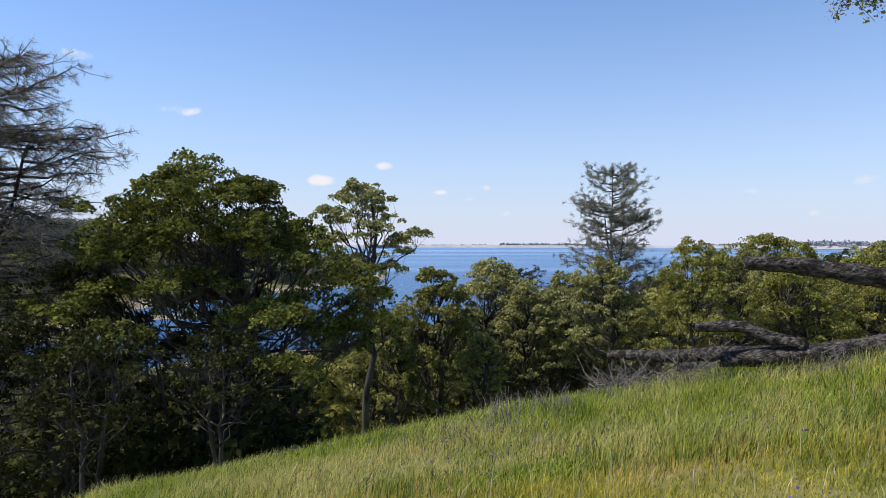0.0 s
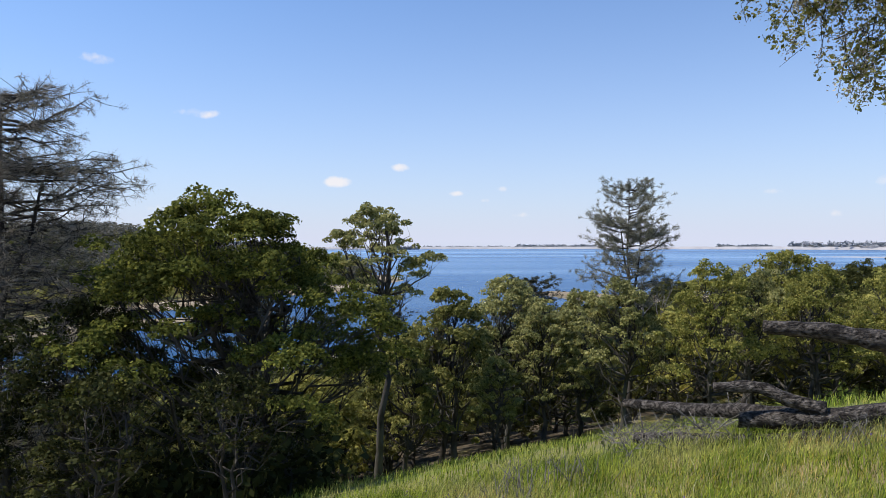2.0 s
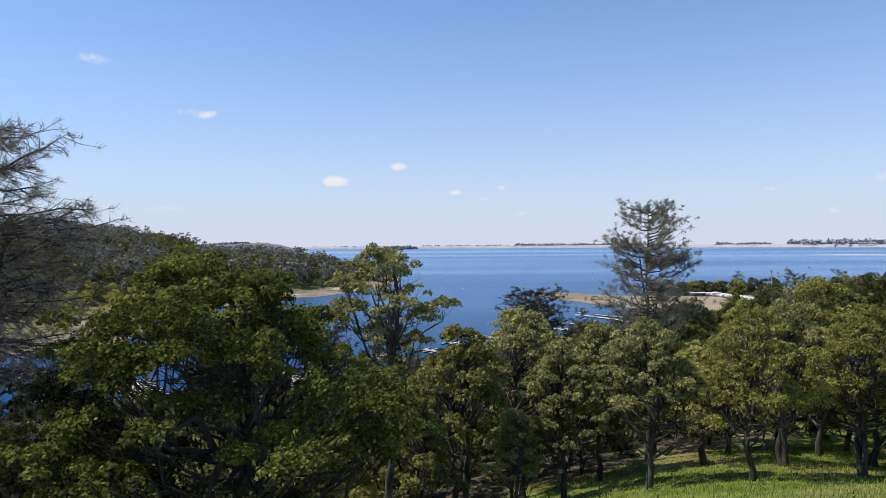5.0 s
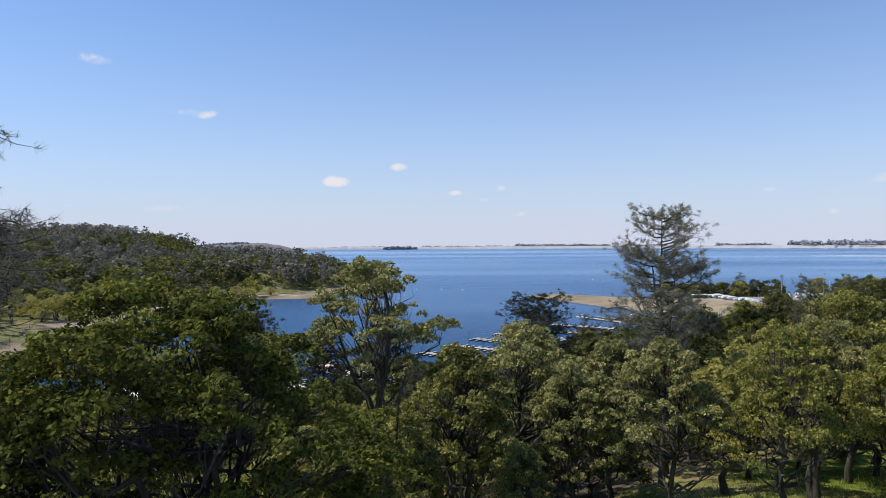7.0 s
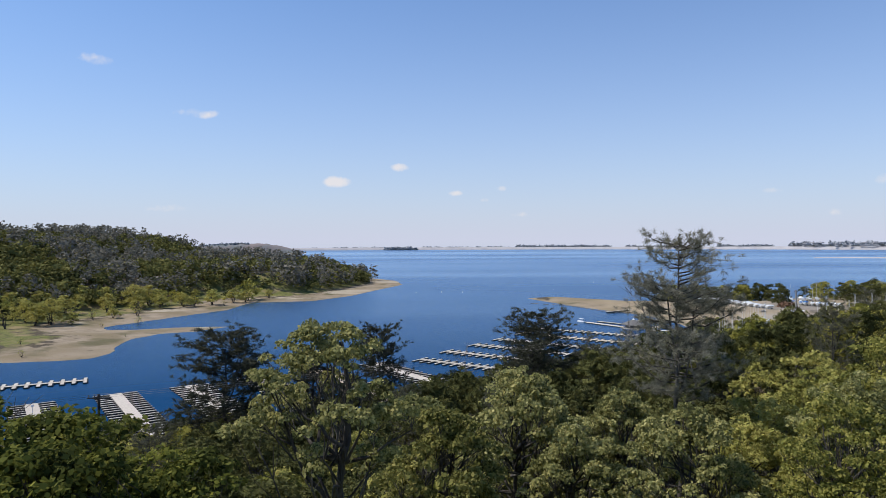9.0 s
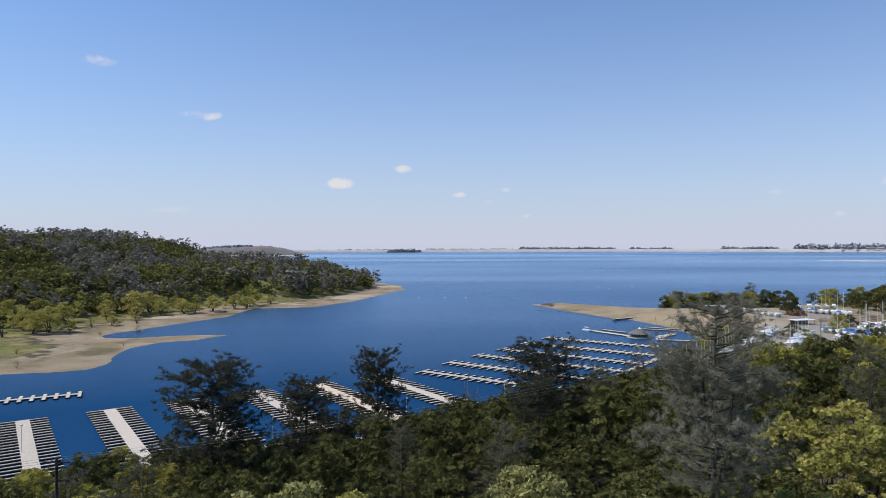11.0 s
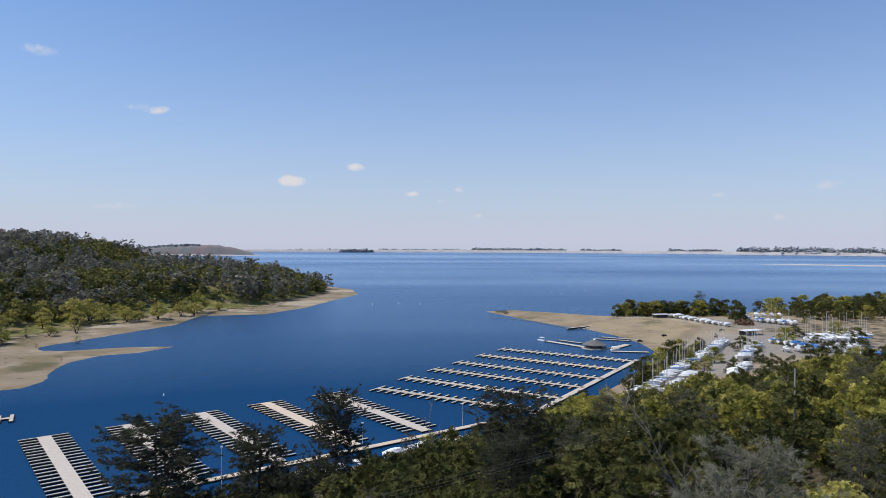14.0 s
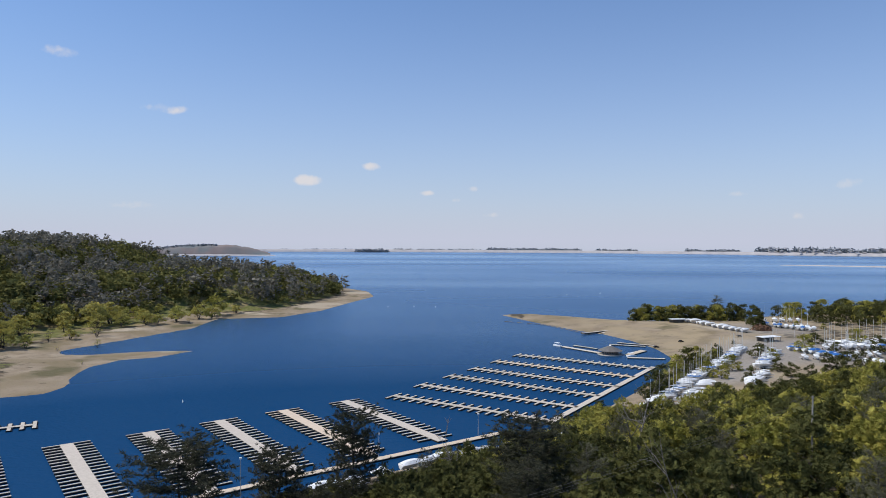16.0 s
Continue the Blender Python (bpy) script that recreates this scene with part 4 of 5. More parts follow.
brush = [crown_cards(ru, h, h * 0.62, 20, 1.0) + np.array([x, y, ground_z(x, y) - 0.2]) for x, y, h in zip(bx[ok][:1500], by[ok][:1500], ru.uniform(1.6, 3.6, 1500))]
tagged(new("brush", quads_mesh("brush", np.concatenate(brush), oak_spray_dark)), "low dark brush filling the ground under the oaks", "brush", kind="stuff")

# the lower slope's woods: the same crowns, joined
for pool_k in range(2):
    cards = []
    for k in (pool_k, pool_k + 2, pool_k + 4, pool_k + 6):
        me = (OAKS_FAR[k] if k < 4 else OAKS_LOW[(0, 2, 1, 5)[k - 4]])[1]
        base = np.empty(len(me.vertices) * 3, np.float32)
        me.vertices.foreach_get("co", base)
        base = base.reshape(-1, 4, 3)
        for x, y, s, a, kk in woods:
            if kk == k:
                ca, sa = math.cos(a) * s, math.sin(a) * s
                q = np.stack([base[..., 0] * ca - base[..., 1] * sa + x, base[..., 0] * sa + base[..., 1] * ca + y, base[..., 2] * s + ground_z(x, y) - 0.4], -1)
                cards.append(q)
    tagged(new("slope_woods", quads_mesh("slope_woods", np.concatenate(cards), (oak_clump, oak_clump_dark)[pool_k])), ("green oak crowns covering the lower slope", "darker oak crowns covering the lower slope")[pool_k], "woods", kind="stuff")

# ---- docks ----
def dock(head, along, length, mat, pitch=4.0, half_walk=2.4, finger=6.4, finger_w=0.75, fingers=True, offset=0.0):
    """A floating dock: planked walkway with fingers on both sides, on black floats."""
    ang = math.atan2(along[1], along[0])
    ob = thing("dock", "floating dock with empty slips between its fingers", "dock", "marina docks", pose(head[0], head[1], 0, 0, 0, math.degrees(ang)))
    bm = bmesh.new()
    box(bm, 0, length, -half_walk, half_walk, 0.52, 0.70)
    part("walkway", bm, mat, ob)
    bm = bmesh.new()
    box(bm, 0.2, length, -half_walk - 0.15, half_walk + 0.15, -0.25, 0.52)
    part("walkway_float", bm, float_black, ob, "black float")
    if fingers:
        bm = bmesh.new()
        box(bm, -finger_w / 2, finger_w / 2, 0, finger, 0.50, 0.66)
        me = bpy.data.meshes.new("finger")
        bm.to_mesh(me)
        bm.free()
        me.materials.append(mat)
        bm = bmesh.new()
        box(bm, -finger_w / 2 - 0.5, finger_w / 2 + 0.3, 0.2, finger - 0.1, -0.25, 0.50)
        mf = bpy.data.meshes.new("finger_float")
        bm.to_mesh(mf)
        bm.free()
        mf.materials.append(float_black)
        n = int((length - 3) / pitch)
        for k in range(n + 1):
            for s in (1, -1):
                f = child("finger", me, ob)
                f.matrix_local = pose(finger_w / 2 + k * pitch + offset, s * half_walk, 0, 0, 0, 0 if s > 0 else 180)
                g = child("finger_float", mf, f)
    return ob


U = Vector((0.585, -0.811))
for k, h in enumerate(((-176.5, 302), (-151, 320.5), (-125.5, 338), (-101, 357), (-76, 376), (-48.5, 395.5))):
    dock(h, U, 86, deck_yellow if k == 4 else deck_wood)
ROWS = [((58, 539), (141, 487)), ((40, 513), (121, 459)), ((23, 486), (104, 431)), ((7, 462), (87, 408)), ((-10, 436), (70, 383)), ((-24, 408), (52, 358))]
for k, (a, b) in enumerate(ROWS):
    v = Vector(b) - Vector(a)
    dock(a, v, v.length, deck_yellow if k == 1 else deck_wood, 5.0, 1.5, 5.4, 1.0)
dock((-136, 223), (0.82, 0.575), 200, deck_yellow, half_walk=1.6, fingers=False)
dock((50, 353), (0.555, 0.83), 168, deck_wood, half_walk=1.7, fingers=False)
dock((-180, 350), (-0.88, -0.47), 60, deck_wood, 4.8, 1.3, 5.2, 1.5)


# ---- marina buildings and small floats ----
def simple(name, label, category, bm, mat, at, group="", kind=""):
    me = bpy.data.meshes.new(name)
    bm.to_mesh(me)
    bm.free()
    me.materials.append(mat)
    ob = new(name, me)
    ob.matrix_world = at
    return tagged(ob, label, category, group, kind)


def prism(bm, sides, r0, r1, z0, z1, cap=True):
    r = bmesh.ops.create_cone(bm, cap_ends=cap, segments=sides, radius1=r0, radius2=r1, depth=z1 - z0)
    bmesh.ops.translate(bm, verts=r["verts"], vec=(0, 0, (z0 + z1) / 2))
    return r["verts"]


def marina_hut():
    ob = thing("marina_office", "round floating marina office with a grey shingled roof", "building", at=pose(128, 545, 0, 0, 0, 12))
    bm = bmesh.new()
    prism(bm, 10, 9.4, 9.4, -0.2, 0.5)
    part("deck", bm, deck_wood, ob)
    bm = bmesh.new()
    prism(bm, 10, 6.0, 6.0, 0.5, 3.2)
    part("wall", bm, roof_grey, ob, "dark grey wall")
    for k in range(10):
        a = 2 * math.pi * (k + 0.5) / 10
        bm = bmesh.new()
        box(bm, -1.1, 1.1, -0.06, 0.06, 1.3, 2.6)
        w = part("window", bm, dark_glass, ob)
        w.matrix_local = pose(math.cos(a) * 5.76, math.sin(a) * 5.76, 0, 0, 0, math.degrees(a) + 90)
        bm = bmesh.new()
        prism(bm, 6, 0.12, 0.12, 0.5, 3.0)
        c = part("post", bm, pole_wood, ob)
        a2 = 2 * math.pi * k / 10
        c.matrix_local = pose(math.cos(a2) * 8.3, math.sin(a2) * 8.3, 0)
    bm = bmesh.new()
    prism(bm, 10, 9.2, 1.0, 3.0, 6.4)
    part("roof", bm, roof_grey, ob, "grey shingle roof")
    bm = bmesh.new()
    prism(bm, 8, 1.1, 0.1, 6.4, 7.3)
    part("cupola", bm, white_paint, ob)


marina_hut()
dock((99, 578), (0.6, -0.8), 50, deck_wood, half_walk=2.0, fingers=False)
dock((109, 584), (0.45, -0.5), 22, deck_wood, half_walk=1.3, fingers=False)
dock((139, 590), (0.8, -0.33), 28, deck_wood, half_walk=1.4, fingers=False)
dock((148, 600), (0.8, -0.5), 30, deck_wood, half_walk=1.2, fingers=False)
dock((140, 540), (0.75, 0.85), 26, deck_yellow, half_walk=2.6, fingers=False)
dock((136, 528), (0.9, -0.15), 26, deck_wood, half_walk=1.6, fingers=False)
dock((149, 655), (0.54, 0.84), 58, deck_wood, half_walk=1.3, fingers=False)


def pontoon_boat(x, y, turn):
    ob = thing("pontoon_boat", "white pontoon boat with a flat canopy moored by the dock", "boat", at=pose(x, y, 0, 0, 0, turn))
    bm = bmesh.new()
    box(bm, -3.6, 3.6, -1.3, 1.3, 0.1, 0.9)
    part("hull", bm, white_paint, ob)
    bm = bmesh.new()
    box(bm, -2.2, 2.0, -1.25, 1.25, 2.5, 2.65)
    part("canopy", bm, white_paint, ob)
    for sx in (-2, 1.8):
        for sy in (-1.1, 1.1):
            bm = bmesh.new()
            prism(bm, 5, 0.05, 0.05, 0.9, 2.5)
            part("post", bm, mast_metal, ob).matrix_local = pose(sx, sy, 0)


pontoon_boat(96, 584, -50)
pontoon_boat(141, 536, 20)

# floating log boom off the spit
bm_boom = bmesh.new()
boom_v, boom_f = [], []
tube(boom_v, boom_f, [(3, 0, 0.12), (0, 0, 0.16), (-3, 0, 0.12)], [0.3, 0.32, 0.3], 6)
bm_boom.free()
boom_me = mesh_of("boom_log", boom_v, boom_f, dead_wood, True)
BOOM = [Vector(p) for p in ((70, 749), (79, 738), (91, 732), (108, 716), (121, 687), (131, 664), (139, 651))]
for a, b in zip(BOOM, BOOM[1:]):
    n = max(1, int((b - a).length / 7))
    for k in range(n):
        c = a.lerp(b, (k + 0.5) / n)
        ob = tagged(new("boom_log", boom_me), "pale floating log of a boom off the sandy spit", "log", "log boom")
        ob.matrix_world = pose(c.x, c.y, 0, 0, 0, math.degrees(math.atan2(b.y - a.y, b.x - a.x)))

bm = bmesh.new()
prism(bm, 8, 0.45, 0.3, -0.2, 0.9)
prism(bm, 8, 0.3, 0.05, 0.9, 1.5)
buoy_me = bpy.data.meshes.new("buoy")
bm.to_mesh(buoy_me)
bm.free()
buoy_me.materials.append(white_paint)
for x, y in ((-131, 394), (-60, 892), (-28, 900), (-1, 893), (201, 1088), (210, 1055), (120, 940), (260, 1120), (20, 1010)):
    ob = tagged(new("buoy", buoy_me), "small white mooring buoy on the water", "buoy", "white buoys")
    ob.matrix_world = pose(x, y, 0)


# ---- boats on trailers ----
def hull_mesh(length, beam, depth):
    n, m = 9, 5
    v, f = [], []
    for i in range(n):
        u = i / (n - 1)
        w = beam / 2 * (1 - max(0, (u - 0.45) / 0.55) ** 2.0) * (0.86 + 0.14 * min(1, u * 4))
        sheer = depth * (1.0 + 0.18 * u * u)
        keel = depth * 0.55 * max(0, (u - 0.6) / 0.4) ** 2
        for j in range(m):
            s = j / (m - 1) * 2 - 1
            v.append((-length / 2 + length * u, w * s, keel + (sheer - keel) * abs(s) ** 1.7 + 0.9))
    for i in range(n - 1):
        for j in range(m - 1):
            f.append((i * m + j, (i + 1) * m + j, (i + 1) * m + j + 1, i * m + j + 1))
    f.append(tuple(range(m)))
    for i in range(n - 1):                                    # deck
        f.append((i * m, i * m + m - 1, (i + 1) * m + m - 1, (i + 1) * m))
    return mesh_of("hull", v, f, white_paint, False)


def cover_mesh(length, beam, z, mat, rise=0.7):
    v, f = [], []
    for i in range(7):
        u = i / 6
        w = beam / 2 * (1 - max(0, (u - 0.5) / 0.5) ** 2 * 0.9)
        h = rise * math.sin(math.pi * min(1, 0.15 + u * 0.8))
        v += [(-length / 2 + length * u, -w, z), (-length / 2 + length * u, -w * 0.45, z + h * 0.8), (-length / 2 + length * u, w * 0.45, z + h * 0.8), (-length / 2 + length * u, w, z)]
    for i in range(6):
        for j in range(3):
            f.append((i * 4 + j, (i + 1) * 4 + j, (i + 1) * 4 + j + 1, i * 4 + j + 1))
    f += [(0, 1, 2, 3), (24, 27, 26, 25)]
    return mesh_of("cover", v, f, mat)


def trailer_mesh():
    bm = bmesh.new()
    box(bm, -2.6, 4.4, -0.9, -0.75, 0.45, 0.6)
    box(bm, -2.6, 4.4, 0.75, 0.9, 0.45, 0.6)
    for x in (-2.4, 0, 2):
        box(bm, x, x + 0.15, -0.75, 0.75, 0.47, 0.58)
    me = bpy.data.meshes.new("trailer")
    bm.to_mesh(me)
    bm.free()
    me.materials.append(mast_metal)
    return me


def wheel_mesh():
    bm = bmesh.new()
    r = bmesh.ops.create_cone(bm, cap_ends=True, segments=12, radius1=0.34, radius2=0.34, depth=0.2)
    bmesh.ops.rotate(bm, verts=r["verts"], matrix=Matrix.Rotation(math.pi / 2, 3, "X"))
    me = bpy.data.meshes.new("wheel")
    bm.to_mesh(me)
    bm.free()
    me.materials.append(float_black)
    return me


trailer_me, wheel_me = trailer_mesh(), wheel_mesh()


def boat(name, label, length, beam, mast, cover_mat, keel_fin, at, group):
    ob = thing(name, label, "boat", group)
    child("hull", hull_mesh(length, beam, 1.1), ob)
    tr = child("trailer", trailer_me, ob)
    for sx in (-0.6, 0.3):
        for sy in (-1.0, 1.0):
            child("wheel", wheel_me, tr).matrix_local = pose(sx, sy, 0.34)
    bm = bmesh.new()
    box(bm, -length * 0.12, length * 0.2, -beam * 0.28, beam * 0.28, 1.95, 2.45)
    part("cabin", bm, white_paint, ob)
    if cover_mat:
        child("cover", cover_mesh(length * 0.95, beam * 1.02, 2.05, cover_mat, 0.9 if not mast else 0.45), ob, "fitted boat cover")
    if mast:
        v, f = [], []
        tube(v, f, [(length * 0.08, 0, 2.3), (length * 0.08, 0, 2.3 + mast)], [0.085, 0.06], 5)
        child("mast", mesh_of("mast", v, f, mast_metal), ob)
        v, f = [], []
        tube(v, f, [(length * 0.08, 0, 3.3), (-length * 0.38, 0, 3.2)], [0.12, 0.12], 5)
        child("boom", mesh_of("boom", v, f, cover_mat or white_paint), ob)
    ob.matrix_world = at
    return ob


far_away = pose(0, -500, 60)
KINDS = [boat("sailboat", "white sailboat with a bare mast on a trailer", 7.2, 2.5, 9.5, None, True, far_away, "boats in the yard"),
         boat("sailboat", "white sailboat with a blue cover on its trailer", 6.8, 2.4, 8.8, tarp_blue, True, far_away, "boats in the yard"),
         boat("motorboat", "white covered motorboat parked on a trailer", 6.8, 2.5, 0, white_paint, False, far_away, "boats in the yard"),
         boat("motorboat", "open white motorboat parked on a trailer", 6.2, 2.4, 0, None, False, far_away, "boats in the yard"),
         boat("motorboat", "motorboat under a bright blue tarpaulin on a trailer", 6.6, 2.5, 0, tarp_blue, False, far_away, "boats in the yard")]
used = set()
rb = np.random.default_rng(77)


def park(kind, x, y, turn, s=1.0):
    m = pose(x, y, ground_z(x, y) + 0.02, 0, 0, turn) @ Matrix.Diagonal((s, s, s, 1))
    if kind not in used:
        used.add(kind)
        KINDS[kind].matrix_world = m
    else:
        c = copy_thing(KINDS[kind], m)


def row_of_boats(a, b, n, turn, kinds, jitter=1.0):
    for k in range(n):
        t = (k + 0.5) / n
        park(int(kinds[int(rb.integers(0, len(kinds)))]), a[0] + (b[0] - a[0]) * t + rb.normal(0, 0.5 * jitter), a[1] + (b[1] - a[1]) * t + rb.normal(0, 0.5 * jitter), turn + rb.normal(0, 7), rb.uniform(1.1, 1.4))


row_of_boats((100, 366), (147, 433), 13, 8, (0, 0, 1, 2, 0))
row_of_boats((148, 436), (190, 490), 13, 8, (0, 0, 1, 0, 3))
row_of_boats((192, 492), (222, 536), 9, 8, (0, 1, 0, 2))
row_of_boats((118, 372), (150, 420), 7, 190, (0, 0, 2))
row_of_boats((198, 458), (232, 508), 10, 10, (0, 1, 2, 0))
row_of_boats((168, 405), (192, 440), 6, 20, (2, 3, 0))
row_of_boats((236, 484), (300, 498), 8, 70, (0, 1, 0))
row_of_boats((276, 528), (325, 530), 12, 80, (0, 0, 1, 2))
row_of_boats((290, 545), (340, 548), 9, 95, (0, 2, 0))
row_of_boats((238, 688), (262, 612), 11, 10, (2, 2, 3))
row_of_boats((296, 668), (330, 630), 9, 60, (2, 1, 0, 1))
row_of_boats((310, 692), (350, 690), 5, 80, (2, 0))
row_of_boats((302, 655), (322, 622), 7, 60, (4, 4, 2))
row_of_boats((251, 523), (266, 478), 8, 20, (2, 4, 0, 1))
row_of_boats((268, 470), (290, 455), 6, 60, (2, 0, 3, 4))
row_of_boats((-40, 262), (-26, 266), 3, 35, (2, 2))
row_of_boats((-12, 284), (20, 304), 6, 40, (2, 3))
row_of_boats((24, 300), (50, 322), 7, 35, (2, 2, 3))


def marquee(x, y, turn):
    ob = thing("marquee", "small white marquee tent on the shore", "tent", "white tents", pose(x, y, ground_z(x, y), 0, 0, turn))
    v, f = [], []
    for sx in (-3, 3):
        for sy in (-3, 3):
            w = []
            tube(v, f, [(sx, sy, 0), (sx, sy, 2.4)], [0.06, 0.06], 5)
    child("frame", mesh_of("frame", v, f, mast_metal), ob)
    v = [(-3.2, -3.2, 2.2), (3.2, -3.2, 2.2), (3.2, 3.2, 2.2), (-3.2, 3.2, 2.2), (-3.2, -3.2, 2.5), (3.2, -3.2, 2.5), (3.2, 3.2, 2.5), (-3.2, 3.2, 2.5),
         (-1.1, -1.1, 3.3), (1.1, -1.1, 3.3), (1.1, 1.1, 3.3), (-1.1, 1.1, 3.3), (0, 0, 4.6)]
    f = [(0, 1, 5, 4), (1, 2, 6, 5), (2, 3, 7, 6), (3, 0, 4, 7), (4, 5, 9, 8), (5, 6, 10, 9), (6, 7, 11, 10), (7, 4, 8, 11), (8, 9, 12), (9, 10, 12), (10, 11, 12), (11, 8, 12)]
    child("canopy", mesh_of("canopy", v, f, white_paint), ob)


marquee(-33, 264, 30)
marquee(-20, 277, 35)
marquee(12, 304, 35)


def yard_shed(x, y, turn, w, d, h, label):
    ob = thing("shed", label, "shed", "", pose(x, y, ground_z(x, y), 0, 0, turn))
    for sx in (-1, 0, 1):
        for sy in (-1, 1):
            bm = bmesh.new()
            box(bm, sx * w * 0.46 - 0.12, sx * w * 0.46 + 0.12, sy * d * 0.44 - 0.12, sy * d * 0.44 + 0.12, -0.3, h)
            part("post", bm, pole_wood, ob)
    bm = bmesh.new()
    box(bm, -w * 0.46, w * 0.46, d * 0.36, d * 0.42, -0.3, h)
    part("back_wall", bm, roof_grey, ob)
    bm = bmesh.new()
    box(bm, -w / 2, w / 2, -d / 2, d / 2, h, h + 0.35)
    part("roof", bm, white_paint, ob, "flat white roof")


yard_shed(228, 684, 8, 16, 7, 3.2, "open-sided shed with a flat white roof in the boat yard")
yard_shed(256, 566, 20, 18, 8, 3.4, "open shelter with a pale flat roof in the boat yard")

# parked cars on the launch ramp
def car(x, y, turn, mat, label):
    ob = thing("car", label, "car", "parked cars", pose(x, y, ground_z(x, y), 0, 0, turn))
    v = [(-2.2, 0.5), (-2.2, 0.95), (-1.7, 1.05), (-1.1, 1.62), (0.5, 1.62), (1.1, 1.08), (2.1, 0.92), (2.2, 0.5)]
    vs = [(a, -0.85, b) for a, b in v] + [(a, 0.85, b) for a, b in v]
    n = len(v)
    fs = [tuple(range(n - 1, -1, -1)), tuple(range(n, 2 * n))] + [(k, (k + 1) % n, n + (k + 1) % n, n + k) for k in range(n)]
    child("body", mesh_of("body", vs, fs, mat), ob)
    bm = bmesh.new()
    box(bm, -1.15, 0.75, -0.87, 0.87, 1.1, 1.5)
    part("windows", bm, dark_glass, ob)
    for sx in (-1.35, 1.35):
        for sy in (-0.8, 0.8):
            child("wheel", wheel_me, ob).matrix_local = pose(sx, sy, 0.34)


for x, y, t, m, lab in ((196, 588, 20, float_black, "dark pickup car on the launch ramp"), (172, 575, 10, float_black, "black car at the water's edge"), (264, 655, 40, float_black, "dark car parked by the boats"),
                        (300, 520, 60, float_black, "black car among parked boats"), (232, 530, 30, white_paint, "white car in the boat yard"), (244, 590, 10, roof_grey, "grey car in the boat yard")):
    car(x, y, t, m, lab)


# a gangway drawn up on the sand, and a heap of cut brush in the yard
ga, gc = Vector((130.0, 649.0)), Vector((174.0, 680.0))
gv = gc - ga
gang = thing("gangway", "pale wooden gangway lying beached on the sand spit", "gangway", "", pose(ga.x, ga.y, ground_z((ga.x + gc.x) / 2, (ga.y + gc.y) / 2) + 0.1, 0, 0, math.degrees(math.atan2(gv.y, gv.x))))
bm = bmesh.new()
box(bm, 0, gv.length, -1.3, 1.3, 0.25, 0.5)
part("walkway", bm, deck_wood, gang)
for s in (-1.2, 1.2):
    bm = bmesh.new()
    box(bm, 0, gv.length, s - 0.12, s + 0.12, -0.6, 0.246)
    part("float", bm, float_black, gang, "black float beam")
heap = material("heap", (0.10, 0.055, 0.035), (0.19, 0.115, 0.075), 1.2, 0.95, vary=0.3)
rq = np.random.default_rng(90)
tagged(new("mound", quads_mesh("mound", crown_cards(rq, 4.0, 9.0, 420, 1.8) + np.array([282.0, 631.0, ground_z(282.0, 631.0) - 0.8]), heap)), "low reddish-brown mound of cut branches in the boat yard", "mound")


# ---- poles, lamps and wires ----
def lamp_post(x, y, h):
    ob = thing("street_lamp", "thin steel lamp post with a white head by the docks", "street lamp", "marina lamps", pose(x, y, max(ground_z(x, y), 0.4)))
    v, f = [], []
    tube(v, f, [(0, 0, -0.5), (0, 0, h)], [0.11, 0.07], 6)
    child("pole", mesh_of("pole", v, f, mast_metal), ob)
    bm = bmesh.new()
    box(bm, -0.4, 0.4, -0.28, 0.28, h, h + 0.5)
    part("lamp_head", bm, white_paint, ob)


for x, y, h in ((-64, 262, 13), (-23, 304, 9), (17, 334, 9), (-150, 262, 9)):
    lamp_post(x, y, h)


def utility_pole(x, y, top, arms, dark):
    z = ground_z(x, y)
    ob = thing("utility_pole", "dark wooden utility pole with a crossarm" if arms else "weathered pale wooden utility pole among oaks", "utility pole", "utility poles", pose(x, y, z))
    v, f = [], []
    tube(v, f, [(0, 0, -1), (0, 0, top - z)], [0.2, 0.14], 8)
    child("shaft", mesh_of("shaft", v, f, bark if dark else pole_wood), ob)
    if arms:
        for dz in (0.4, 2.2):
            bm = bmesh.new()
            box(bm, -1.3, 1.3, -0.07, 0.07, top - z - dz - 0.12, top - z - dz)
            part("crossarm", bm, bark, ob)
    for sx in (-1.1, -0.5, 0.5, 1.1) if arms else (-0.25, 0.25):
        bm = bmesh.new()
        prism(bm, 6, 0.06, 0.04, top - z - 0.4, top - z - 0.1)
        part("insulator", bm, roof_grey, ob).matrix_local = pose(sx, 0, 0)


utility_pole(-39, 102, 50.3, True, True)
utility_pole(64.7, 162, 57, False, False)
utility_pole(-130, 60, 58, True, True)
for k in range(3):
    for (ax, ay, az), (bx, by, bz), sag in (((-39 - 1 + k, 102, 50.2 - 0.1 * k), (64.7, 162, 56.6 - 0.5 * k), 2.2), ((-39 - 1 + k, 102, 50.2 - 0.1 * k), (-130 + k, 60, 57.8), 2.5)):
        pts = [(ax + (bx - ax) * u, ay + (by - ay) * u, az + (bz - az) * u - 4 * sag * u * (1 - u)) for u in np.linspace(0, 1, 14)]
        v, f = [], []
        tube(v, f, pts, [0.012] * 14, 3)
        tagged(new("power_line", mesh_of("power_line", v, f, roof_grey)), "thin power line strung between wooden utility poles", "cable", "power lines")

# fence posts along the meadow
for k in range(5):
    x, y = -1.5 + k * 3.4, 58 + k * 1.1
    v, f = [], []
    tube(v, f, [(0, 0, -0.4), (0, 0, 1.3)], [0.045, 0.045], 5)
    ob = tagged(new("fence_post", mesh_of("fence_post", v, f, bark)), "thin dark fence post in the meadow grass", "post", "fence posts")
    ob.matrix_world = pose(x, y, ground_z(x, y))


